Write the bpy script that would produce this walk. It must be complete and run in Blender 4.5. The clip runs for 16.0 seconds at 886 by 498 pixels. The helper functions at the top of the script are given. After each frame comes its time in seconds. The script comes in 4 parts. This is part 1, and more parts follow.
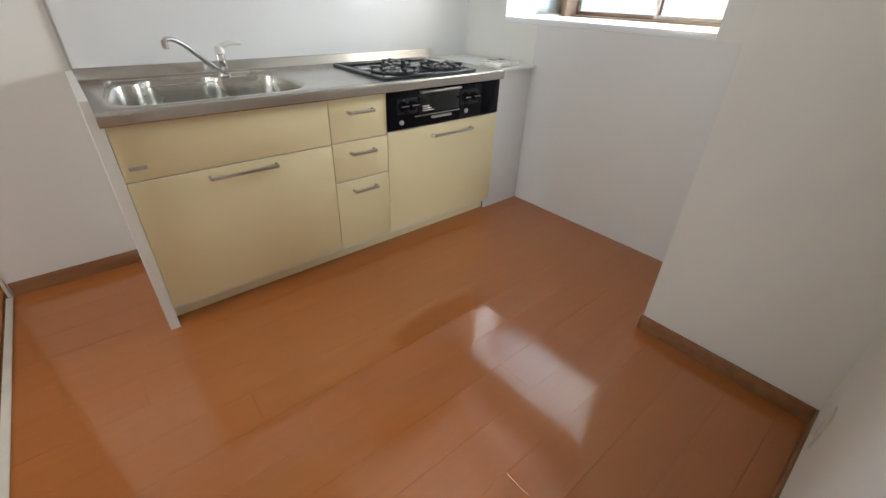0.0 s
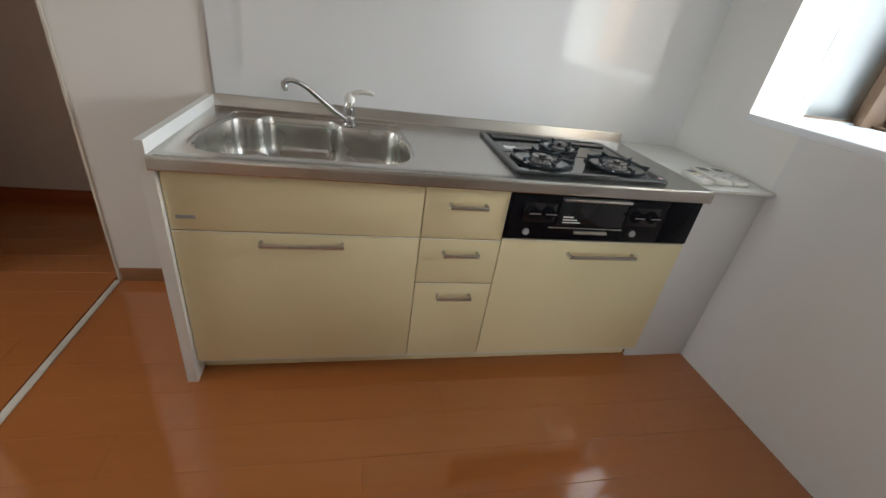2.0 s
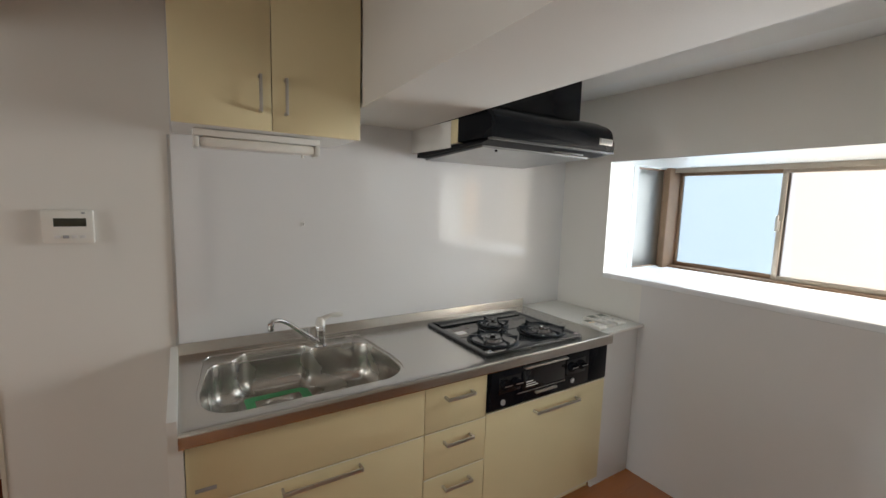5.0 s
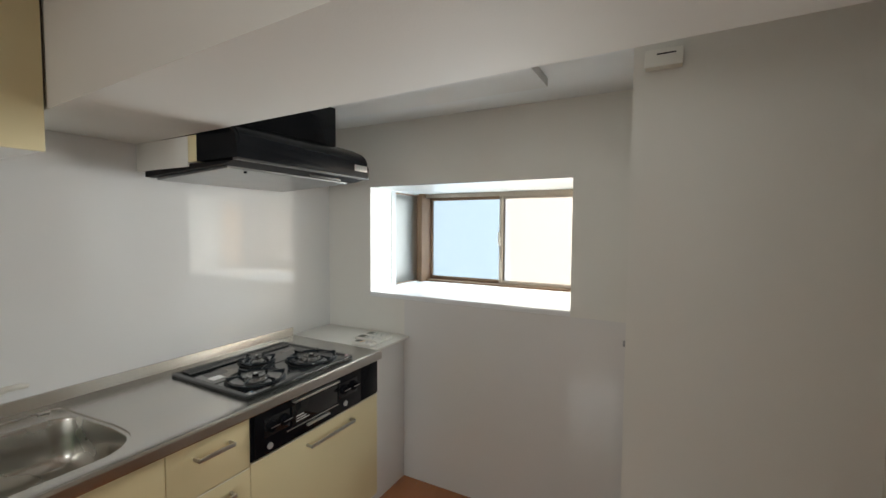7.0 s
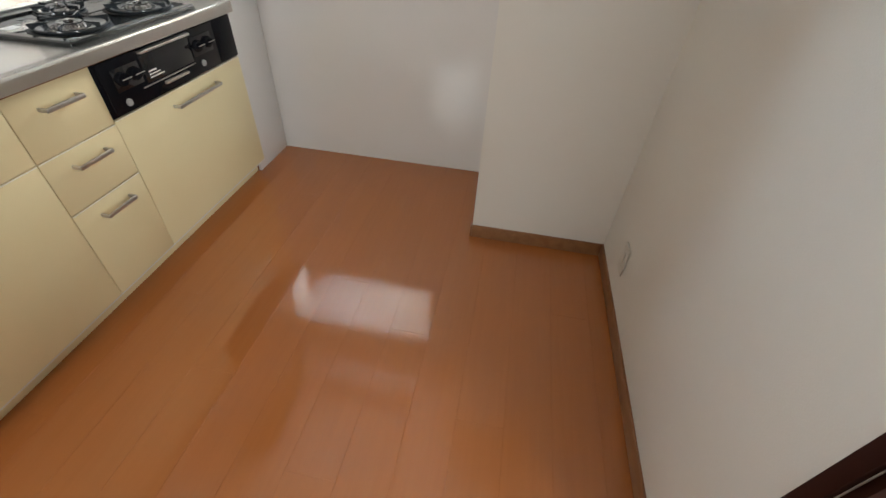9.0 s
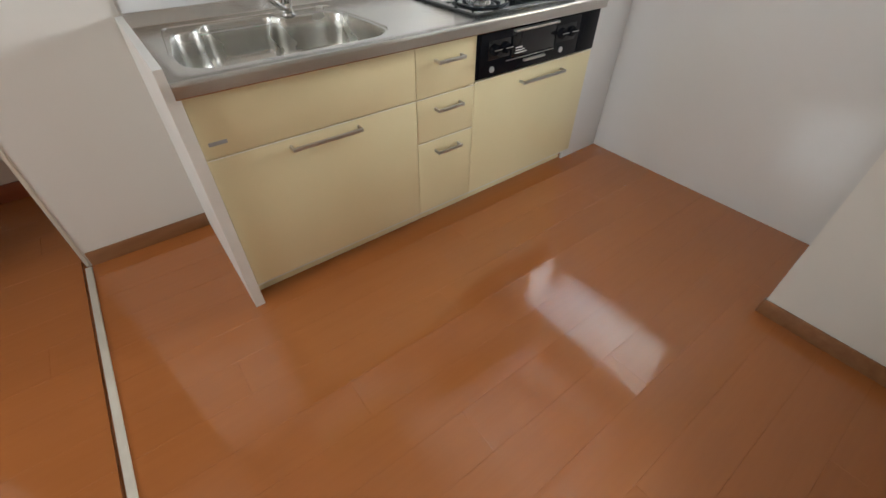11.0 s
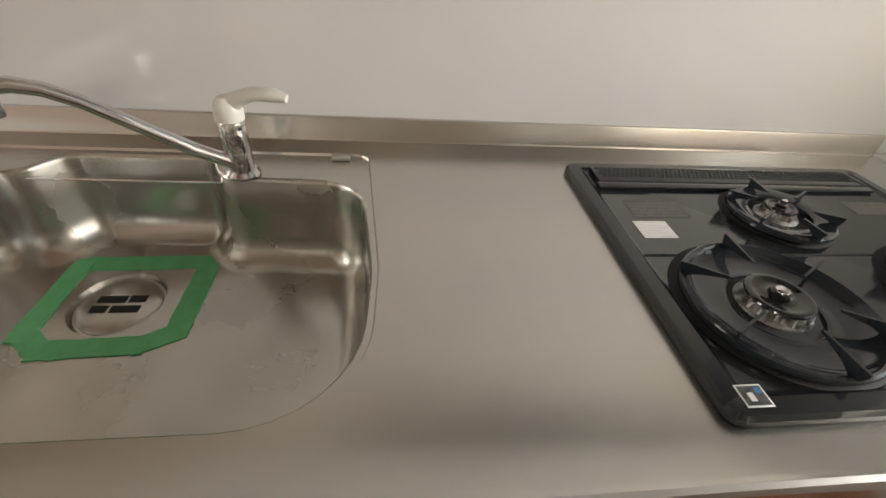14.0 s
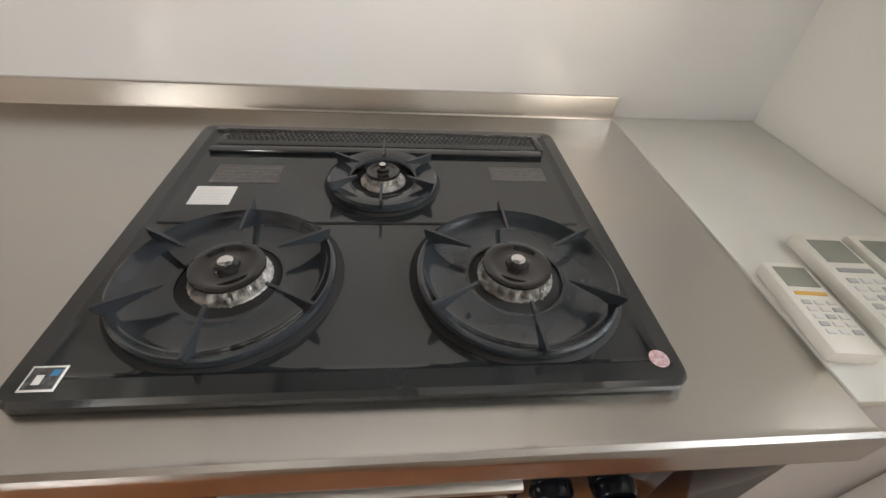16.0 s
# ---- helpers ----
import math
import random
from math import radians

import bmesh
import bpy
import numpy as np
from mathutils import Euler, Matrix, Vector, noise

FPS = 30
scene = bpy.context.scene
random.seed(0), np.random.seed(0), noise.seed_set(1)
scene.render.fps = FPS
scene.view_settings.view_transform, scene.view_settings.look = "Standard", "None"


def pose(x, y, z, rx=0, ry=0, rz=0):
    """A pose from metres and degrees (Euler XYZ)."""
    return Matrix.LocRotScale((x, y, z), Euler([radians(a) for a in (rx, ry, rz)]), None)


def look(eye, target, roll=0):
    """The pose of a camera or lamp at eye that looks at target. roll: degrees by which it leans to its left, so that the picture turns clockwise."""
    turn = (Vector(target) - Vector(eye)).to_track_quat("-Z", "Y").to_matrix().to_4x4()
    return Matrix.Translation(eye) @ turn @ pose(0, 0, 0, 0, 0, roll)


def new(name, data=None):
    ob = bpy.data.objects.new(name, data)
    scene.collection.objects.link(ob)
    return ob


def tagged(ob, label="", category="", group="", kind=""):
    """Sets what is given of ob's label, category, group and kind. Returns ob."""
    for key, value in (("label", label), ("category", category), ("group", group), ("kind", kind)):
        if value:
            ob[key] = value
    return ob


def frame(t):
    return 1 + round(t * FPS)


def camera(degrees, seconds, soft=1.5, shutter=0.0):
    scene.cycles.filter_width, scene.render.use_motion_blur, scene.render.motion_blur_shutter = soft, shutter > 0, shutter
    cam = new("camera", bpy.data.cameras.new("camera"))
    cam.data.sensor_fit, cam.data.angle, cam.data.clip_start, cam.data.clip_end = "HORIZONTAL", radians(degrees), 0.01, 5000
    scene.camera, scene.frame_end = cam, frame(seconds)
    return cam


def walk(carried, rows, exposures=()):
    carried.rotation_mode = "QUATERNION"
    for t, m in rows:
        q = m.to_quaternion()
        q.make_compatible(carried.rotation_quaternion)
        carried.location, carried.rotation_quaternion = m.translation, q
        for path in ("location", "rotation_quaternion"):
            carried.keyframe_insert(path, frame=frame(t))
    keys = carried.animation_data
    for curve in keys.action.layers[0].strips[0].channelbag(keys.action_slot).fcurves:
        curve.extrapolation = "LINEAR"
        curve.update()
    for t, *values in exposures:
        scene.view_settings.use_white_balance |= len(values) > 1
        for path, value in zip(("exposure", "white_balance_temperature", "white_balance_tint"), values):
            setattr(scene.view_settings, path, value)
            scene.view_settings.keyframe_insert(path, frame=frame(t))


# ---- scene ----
cam = camera(93.5, 16.0)
PATH = [
    (0, (-0.048, -2.298, 1.196), (1.083, -1.02, 0.152), 2.3),
    (0.5, (0.045, -2.152, 1.234), (0.916, -0.617, 0.293), 3.8),
    (1, (0.182, -1.982, 1.248), (1.047, -0.461, 0.279), 4.3),
    (1.5, (0.343, -1.883, 1.249), (0.966, -0.233, 0.305), 6.4),
    (2, (0.523, -1.853, 1.275), (0.961, -0.16, 0.305), 8.7),
    (2.5, (0.534, -1.845, 1.279), (0.926, -0.148, 0.296), 6.3),
    (3, (0.336, -1.823, 1.275), (0.971, -0.107, 0.467), 4.7),
    (3.5, (0.083, -1.834, 1.343), (0.948, -0.174, 0.64), 1.9),
    (4, (0.022, -1.881, 1.407), (0.965, -0.188, 0.911), 0.9),
    (4.2, (0.008, -1.884, 1.43), (0.975, -0.182, 1.018), 1.1),
    (6.3, (0.038, -1.905, 1.51), (1.468, -0.508, 1.453), 1.5),
    (6.5, (0.036, -1.896, 1.507), (1.58, -0.627, 1.444), 1.1),
    (7, (0.073, -1.942, 1.493), (1.833, -0.998, 1.388), 0.4),
    (7.5, (0.081, -1.94, 1.491), (2.018, -1.521, 1.225), -0.4),
    (8, (0.033, -1.914, 1.41), (1.916, -1.848, 0.74), -0.4),
    (8.5, (-0.013, -1.914, 1.33), (1.694, -1.86, 0.29), 1.7),
    (9, (-0.071, -1.926, 1.272), (1.423, -1.714, -0.041), 3.7),
    (9.2, (-0.093, -1.932, 1.262), (1.307, -1.637, -0.135), 4.2),
    (11.3, (-0.111, -1.907, 1.252), (0.769, -0.557, 0.067), 0.6),
    (11.5, (-0.1, -1.854, 1.266), (0.817, -0.394, 0.252), 1.7),
    (12, (0.021, -1.606, 1.273), (0.895, -0.026, 0.414), 5.1),
    (12.5, (0.199, -1.316, 1.25), (0.837, 0.357, 0.358), 6.1),
    (13, (0.345, -1.056, 1.221), (0.666, 0.652, 0.232), 4.1),
    (13.5, (0.497, -0.844, 1.218), (0.708, 0.767, 0.052), 4.5),
    (14, (0.752, -0.773, 1.197), (0.978, 0.774, -0.051), 5.2),
    (14.5, (1.003, -0.75, 1.199), (1.34, 0.735, -0.097), 7.9),
    (15, (1.196, -0.677, 1.178), (1.629, 0.742, -0.163), 8.9),
    (15.5, (1.334, -0.715, 1.178), (1.67, 0.725, -0.169), 8.5),
    (16, (1.379, -0.789, 1.19), (1.573, 0.699, -0.132), 4.8),
]
EXPOSURES = [(0, 0.58, 6100, 6), (0.5, 0.38, 6100, 6), (1.0, 0.24, 6100, 6), (2.5, 0.0, 6250, 7), (3.5, -0.04, 6450, 9), (4.2, -0.12, 6450, 9), (6.3, -0.27, 6500, 5), (7.0, -0.21, 6500, 5), (8.0, -0.04, 6450, 6), (8.6, 0.33, 6520, 6.5), (9.2, 0.68, 6300, 6), (11.3, 0.52, 6150, 6), (12.5, -0.04, 6400, 7), (13.5, -0.02, 6850, 10), (14.0, 0.16, 7150, 11), (14.5, 0.22, 7200, 12), (15.0, 0.28, 6800, 11), (15.5, 0.27, 6800, 11), (16.0, 0.36, 6850, 11)]
walk(cam, [(t, look(e, g, r)) for t, e, g, r in PATH], EXPOSURES)

# ---- light ----
world = bpy.data.worlds.new("sky")
scene.world = world
world.use_nodes = True
nt = world.node_tree
sky = nt.nodes.new("ShaderNodeTexSky")
sky.sky_type = "NISHITA"
sky.sun_disc = False
sky.sun_elevation = radians(50)
sky.sun_rotation = radians(200)
nt.links.new(sky.outputs[0], nt.nodes["Background"].inputs[0])
nt.nodes["Background"].inputs[1].default_value = 0.1

XW = 2.115          # window wall
XB = 2.80           # plane of the bay's panes
WY0, WY1 = -0.342, -1.544
WZ0, WZ1 = 1.09, 1.735
YS = -2.446         # wall opposite the kitchen
XL = -0.521          # partition to the next room


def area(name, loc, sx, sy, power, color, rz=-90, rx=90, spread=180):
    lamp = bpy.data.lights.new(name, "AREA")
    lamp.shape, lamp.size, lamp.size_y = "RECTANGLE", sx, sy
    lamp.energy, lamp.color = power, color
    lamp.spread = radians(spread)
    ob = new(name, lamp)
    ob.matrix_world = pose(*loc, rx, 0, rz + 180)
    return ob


area("daylight_clear", (2.94, -0.608, 1.41), 0.67, 0.74, 30, (0.78, 0.88, 1.0), rx=80, spread=142)
area("daylight_warm", (2.94, -1.278, 1.41), 0.67, 0.74, 30, (1.0, 0.94, 0.88), rx=80, spread=142)
area("daylight_side", (2.53, -0.27, 1.41), 0.28, 0.56, 1.2, (0.92, 0.96, 1.0), rz=180, spread=170)
area("daylight_side_warm", (2.53, -1.616, 1.41), 0.28, 0.56, 2.8, (1.0, 0.60, 0.28), rz=0, spread=170)
# added fill lamp in the next room, for an unseen window not built
area("fill_next_room", (-2.88, -1.0, 1.5), 0.8, 1.1, 21, (0.95, 0.98, 1.0), 90)
# added fill lamp beyond the door, out of sight, brightening the cabinet fronts
area("fill_back", (-2.2, -5.35, 1.25), 1.6, 1.6, 112, (0.96, 0.98, 1.0), 150)


# ---- materials ----
def material(name, color, rough=0.5, metal=0.0, **kw):
    """color; second colour mixed by noise; bump; coat."""
    m = bpy.data.materials.new(name)
    m.use_nodes = True
    n, l = m.node_tree.nodes, m.node_tree.links
    b = n["Principled BSDF"]
    b.inputs["Base Color"].default_value = (*color, 1)
    b.inputs["Roughness"].default_value = rough
    b.inputs["Metallic"].default_value = metal
    if "ior" in kw:
        b.inputs["IOR"].default_value = kw["ior"]
    if "coat" in kw:
        b.inputs["Coat Weight"].default_value = kw["coat"]
        b.inputs["Coat Roughness"].default_value = kw.get("coat_rough", 0.05)
    if "spec" in kw:
        b.inputs["Specular IOR Level"].default_value = kw["spec"]
    tc = n.new("ShaderNodeTexCoord")
    mp = n.new("ShaderNodeMapping")
    mp.inputs["Scale"].default_value = kw.get("stretch", (1, 1, 1))
    l.new(tc.outputs["Object"], mp.inputs[0])
    if "second" in kw:
        big = n.new("ShaderNodeTexNoise")
        big.inputs["Scale"].default_value = kw.get("scale", 3)
        big.inputs["Detail"].default_value = 6
        l.new(mp.outputs[0], big.inputs["Vector"])
        mix = n.new("ShaderNodeMix")
        mix.data_type = "RGBA"
        mix.inputs[6].default_value = (*color, 1)
        mix.inputs[7].default_value = (*kw["second"], 1)
        ramp = n.new("ShaderNodeMapRange")
        ramp.inputs[1].default_value, ramp.inputs[2].default_value = 0.35, 0.65
        l.new(big.outputs[0], ramp.inputs[0])
        l.new(ramp.outputs[0], mix.inputs[0])
        l.new(mix.outputs[2], b.inputs["Base Color"])
        if "rough2" in kw:
            rr = n.new("ShaderNodeMapRange")
            rr.inputs[3].default_value, rr.inputs[4].default_value = rough, kw["rough2"]
            l.new(ramp.outputs[0], rr.inputs[0])
            l.new(rr.outputs[0], b.inputs["Roughness"])
    if "bump" in kw:
        fine = n.new("ShaderNodeTexNoise")
        fine.inputs["Scale"].default_value = kw.get("fine", 200)
        fine.inputs["Detail"].default_value = 3
        l.new(mp.outputs[0], fine.inputs["Vector"])
        bp = n.new("ShaderNodeBump")
        bp.inputs["Strength"].default_value = kw["bump"]
        bp.inputs["Distance"].default_value = kw.get("depth", 0.001)
        l.new(fine.outputs[0], bp.inputs["Height"])
        l.new(bp.outputs[0], b.inputs["Normal"])
    return m


M_WALL = material("wallpaper", (0.745, 0.724, 0.672), 0.75, second=(0.72, 0.697, 0.642), scale=1.3, bump=0.35, fine=260)
# White paper with the floor's warm bounce light mixed into its colour.
M_WALL_BOUNCE = material("wallpaper_bounce_tint", (0.66, 0.565, 0.49), 0.75, second=(0.63, 0.535, 0.46), scale=1.3, bump=0.35, fine=260)
M_CEIL = material("ceiling_paper", (0.77, 0.76, 0.74), 0.75, second=(0.745, 0.735, 0.715), scale=1.3, bump=0.3, fine=260)
# Greyed so the boxing reads as getting less window light than the ceiling.
M_DUCT = material("duct_board_shaded", (0.62, 0.61, 0.59), 0.7, second=(0.60, 0.59, 0.57), scale=1.3, bump=0.2, fine=260)
M_PANEL = material("glossy_wall_panel", (0.715, 0.71, 0.70), 0.012, second=(0.705, 0.695, 0.68), scale=2, rough2=0.02, bump=0.002, fine=5, ior=1.85)
M_TRIM = material("aluminium_trim", (0.62, 0.62, 0.60), 0.35, 0.9, bump=0.05)
M_CREAM = material("cream_laminate", (0.80, 0.705, 0.44), 0.33, second=(0.775, 0.675, 0.41), scale=2.5, bump=0.04, fine=120)
M_EDGE_HILITE = material("painted_edge_highlight", (0.86, 0.83, 0.74), 0.3)
M_WHITE = material("white_board", (0.80, 0.79, 0.75), 0.4, second=(0.77, 0.76, 0.71), scale=6, bump=0.05)
M_STEEL = material("brushed_steel", (0.62, 0.59, 0.54), 0.24, 1.0, second=(0.59, 0.575, 0.55), scale=3, rough2=0.27, bump=0.03, fine=350, stretch=(0.15, 2, 2), depth=0.0002)
M_BASIN = material("basin_steel", (0.58, 0.565, 0.53), 0.20, 1.0, second=(0.52, 0.51, 0.47), scale=7, rough2=0.30, bump=0.05, fine=300, depth=0.0003)
M_CHROME = material("chrome", (0.75, 0.75, 0.75), 0.07, 1.0, second=(0.68, 0.68, 0.68), scale=20)
M_NICKEL = material("satin_handle", (0.60, 0.58, 0.54), 0.32, 0.9, second=(0.55, 0.53, 0.50), scale=30)
M_ENAMEL = material("black_enamel", (0.015, 0.0165, 0.017), 0.09, second=(0.020, 0.0215, 0.0225), scale=9, rough2=0.14, bump=0.02, fine=40, spec=0.7)
M_IRON = material("trivet_enamel", (0.017, 0.020, 0.024), 0.09, second=(0.021, 0.025, 0.029), scale=12, rough2=0.16, bump=0.03, fine=60, coat=0.3)
M_CAP = material("burner_cap", (0.011, 0.010, 0.010), 0.07, second=(0.016, 0.014, 0.013), scale=25, rough2=0.13, coat=0.4)
M_BLACK = material("black_plastic", (0.005, 0.0055, 0.008), 0.12, second=(0.007, 0.0075, 0.010), scale=20, rough2=0.16, spec=0.13)
M_GLASSB = material("dark_glass", (0.008, 0.009, 0.011), 0.05, second=(0.018, 0.018, 0.02), scale=10)
M_HOOD = material("hood_black", (0.006, 0.007, 0.009), 0.20, second=(0.008, 0.009, 0.011), scale=8, rough2=0.23, spec=0.14)
M_LIP = material("dull_edge", (0.10, 0.10, 0.10), 0.4, 0.4)
M_MATT = material("matt_black_steel", (0.006, 0.006, 0.007), 0.55, second=(0.009, 0.009, 0.010), scale=10, spec=0.12)
M_ZINC = material("filter_metal", (0.33, 0.33, 0.325), 0.34, 0.85, second=(0.30, 0.30, 0.295), scale=12, bump=0.1)
M_BURN = material("burner_alloy", (0.52, 0.51, 0.49), 0.42, 0.6, second=(0.14, 0.13, 0.12), scale=90, bump=0.4)
M_DIM = material("dim_print", (0.13, 0.12, 0.115), 0.4, second=(0.08, 0.075, 0.07), scale=200)
M_PRINT = material("faint_print", (0.60, 0.585, 0.57), 0.5)
M_BROWN = material("bronze_sash", (0.20, 0.125, 0.075), 0.40, 0.35, second=(0.17, 0.105, 0.062), scale=8)
M_SASH = material("champagne_sash", (0.36, 0.31, 0.25), 0.38, 0.5, second=(0.31, 0.27, 0.22), scale=8)
M_BASE = material("baseboard_wood", (0.30, 0.145, 0.062), 0.42, second=(0.23, 0.105, 0.043), scale=3, stretch=(1, 8, 8), bump=0.1)
M_BASER = material("baseboard_reddish", (0.34, 0.085, 0.028), 0.35, second=(0.28, 0.065, 0.02), scale=3, stretch=(1, 8, 8), bump=0.1)
M_DOOR = material("dark_door", (0.030, 0.008, 0.005), 0.6, second=(0.022, 0.006, 0.004), scale=4, stretch=(8, 8, 1), bump=0.1, spec=0.15)
M_PLAST = material("ivory_plastic", (0.78, 0.76, 0.70), 0.38, second=(0.75, 0.73, 0.66), scale=15)
M_LEVER = material("lever_plastic", (0.76, 0.74, 0.68), 0.28, second=(0.72, 0.70, 0.64), scale=15)
M_LCD = material("lcd", (0.24, 0.25, 0.21), 0.2, second=(0.27, 0.28, 0.24), scale=30)
M_LCDD = material("dark_lcd", (0.035, 0.034, 0.022), 0.25, second=(0.045, 0.044, 0.03), scale=30)
M_GREY = material("grey_print", (0.33, 0.33, 0.33), 0.5)
M_SOCKET = material("darker_ivory_plastic", (0.66, 0.63, 0.57), 0.4, second=(0.62, 0.59, 0.53), scale=15)
M_KEY = material("grey_key", (0.48, 0.48, 0.47), 0.45)
M_GREEN = material("green_tape", (0.10, 0.44, 0.17), 0.5, second=(0.13, 0.50, 0.22), scale=40, bump=0.4, fine=60)
M_LABEL = material("white_label", (0.74, 0.72, 0.69), 0.45, second=(0.70, 0.69, 0.67), scale=60)
M_STRIP = material("threshold_ivory", (0.70, 0.65, 0.55), 0.4, second=(0.63, 0.58, 0.48), scale=10)
M_BLUE = material("blue_print", (0.05, 0.22, 0.42), 0.4)
M_PINK = material("pink_sticker", (0.34, 0.17, 0.19), 0.45, second=(0.50, 0.40, 0.40), scale=300)
M_ORANGE = material("orange_print", (0.75, 0.42, 0.08), 0.45)
M_NOTE = material("dim_notice", (0.05, 0.045, 0.042), 0.3, second=(0.09, 0.08, 0.075), scale=160)
M_EMBLEM = material("emblem_print", (0.03, 0.03, 0.03), 0.35, second=(0.12, 0.12, 0.12), scale=220)
M_HOLE = material("dark_gap", (0.01, 0.01, 0.01), 0.7)
M_SILL = material("bay_sill_board", (0.80, 0.81, 0.815), 0.12, second=(0.78, 0.79, 0.795), scale=3, rough2=0.16)
# Darker copy of the sill's white; the grey holds down the lamps' glare.
M_BAY_DIM = material("bay_board_dimmed", (0.50, 0.515, 0.515), 0.14, second=(0.485, 0.50, 0.50), scale=3, rough2=0.18)
M_LOW = material("satin_wall_panel", (0.73, 0.715, 0.70), 0.10, second=(0.715, 0.70, 0.68), scale=2, rough2=0.16, bump=0.01, fine=5)
M_GLOSS = material("glossy_ceiling_board", (0.84, 0.85, 0.85), 0.16, second=(0.82, 0.83, 0.83), scale=3, rough2=0.22)


def floor_material():
    m = material("floor_wood", (0.35, 0.125, 0.035), 0.12, spec=1.0)
    n, l = m.node_tree.nodes, m.node_tree.links
    b = n["Principled BSDF"]
    tc = n.new("ShaderNodeTexCoord")
    oi = n.new("ShaderNodeObjectInfo")
    mp = n.new("ShaderNodeMapping")
    mp.inputs["Scale"].default_value = (1.2, 22, 22)
    add = n.new("ShaderNodeVectorMath")
    add.operation = "MULTIPLY_ADD"
    add.inputs[1].default_value = (1, 1, 1)
    sc = n.new("ShaderNodeMath")
    sc.operation = "MULTIPLY"
    sc.inputs[1].default_value = 37
    l.new(oi.outputs["Random"], sc.inputs[0])
    l.new(tc.outputs["Object"], mp.inputs[0])
    l.new(mp.outputs[0], add.inputs[0])
    l.new(sc.outputs[0], add.inputs[2])
    g = n.new("ShaderNodeTexNoise")
    g.inputs["Scale"].default_value = 3.0
    g.inputs["Detail"].default_value = 8
    g.inputs["Distortion"].default_value = 0.6
    l.new(add.outputs[0], g.inputs["Vector"])
    cr = n.new("ShaderNodeValToRGB")
    cr.color_ramp.elements[0].position, cr.color_ramp.elements[1].position = 0.30, 0.72
    cr.color_ramp.elements[0].color = (0.41, 0.140, 0.038, 1)
    cr.color_ramp.elements[1].color = (0.43, 0.149, 0.041, 1)
    l.new(g.outputs[0], cr.inputs[0])
    hs = n.new("ShaderNodeHueSaturation")
    mr = n.new("ShaderNodeMapRange")
    mr.inputs[3].default_value, mr.inputs[4].default_value = 0.985, 1.015
    l.new(oi.outputs["Random"], mr.inputs[0])
    l.new(mr.outputs[0], hs.inputs["Value"])
    l.new(cr.outputs[0], hs.inputs["Color"])
    l.new(hs.outputs[0], b.inputs["Base Color"])
    w = n.new("ShaderNodeTexNoise")
    w.inputs["Scale"].default_value = 2.3
    w.inputs["Detail"].default_value = 5
    l.new(tc.outputs["Object"], w.inputs["Vector"])
    rr = n.new("ShaderNodeMapRange")
    rr.inputs[1].default_value, rr.inputs[2].default_value = 0.3, 0.7
    rr.inputs[3].default_value, rr.inputs[4].default_value = 0.07, 0.105
    l.new(w.outputs[0], rr.inputs[0])
    l.new(rr.outputs[0], b.inputs["Roughness"])
    bp = n.new("ShaderNodeBump")
    bp.inputs["Strength"].default_value = 0.02
    bp.inputs["Distance"].default_value = 0.001
    l.new(g.outputs[0], bp.inputs["Height"])
    l.new(bp.outputs[0], b.inputs["Normal"])
    return m


M_FLOOR = floor_material()


def frosted(name, tint):
    m = bpy.data.materials.new(name)
    m.use_nodes = True
    b = m.node_tree.nodes["Principled BSDF"]
    b.inputs["Base Color"].default_value = (*tint, 1)
    b.inputs["Transmission Weight"].default_value = 1.0
    b.inputs["Roughness"].default_value = 0.35
    b.inputs["IOR"].default_value = 1.1
    return m


# Near-black front tints dim the lamps behind and carry the outside light's hue.
M_PANE1 = frosted("frosted_glass_sky_tint", (0.036, 0.040, 0.042))
M_PANE2 = frosted("frosted_glass_warm_light", (0.048, 0.044, 0.041))
M_PANE3 = frosted("frosted_glass_side", (0.34, 0.35, 0.35))

# ---- mesh helpers ----
ORIGIN = {}


def finish(name, bm, mat, smooth=True):
    me = bpy.data.meshes.new(name)
    bmesh.ops.recalc_face_normals(bm, faces=bm.faces)
    bm.to_mesh(me)
    bm.free()
    for m in mat if isinstance(mat, (list, tuple)) else [mat]:
        me.materials.append(m)
    if smooth:
        for p in me.polygons:
            p.use_smooth = True
        me.set_sharp_from_angle(angle=radians(35))
    return me


def part(name, bm, mat, parent=None, label="", kind=""):
    """One mesh object, from a bmesh in world metres, under a thing or a part."""
    o = ORIGIN.get(parent, Vector((0, 0, 0)))
    bm.transform(Matrix.Translation(-o))
    ob = new(name, finish(name, bm, mat))
    ob.parent = parent
    ORIGIN[ob] = o
    return tagged(ob, label, kind=kind)


def thing(name, loc, label, category, group=""):
    ob = new(name)
    ob.empty_display_size = 0.05
    ob.location = loc
    ORIGIN[ob] = Vector(loc)
    return tagged(ob, label, category, group)


def solo(name, bm, mat, loc, label, category, group=""):
    """A thing of one mesh."""
    bm.transform(Matrix.Translation(-Vector(loc)))
    ob = new(name, finish(name, bm, mat))
    ob.location = loc
    ORIGIN[ob] = Vector(loc)
    return tagged(ob, label, category, group)


def setting(name, bm, mat, label=""):
    return part(name, bm, mat, None, label, "structure")


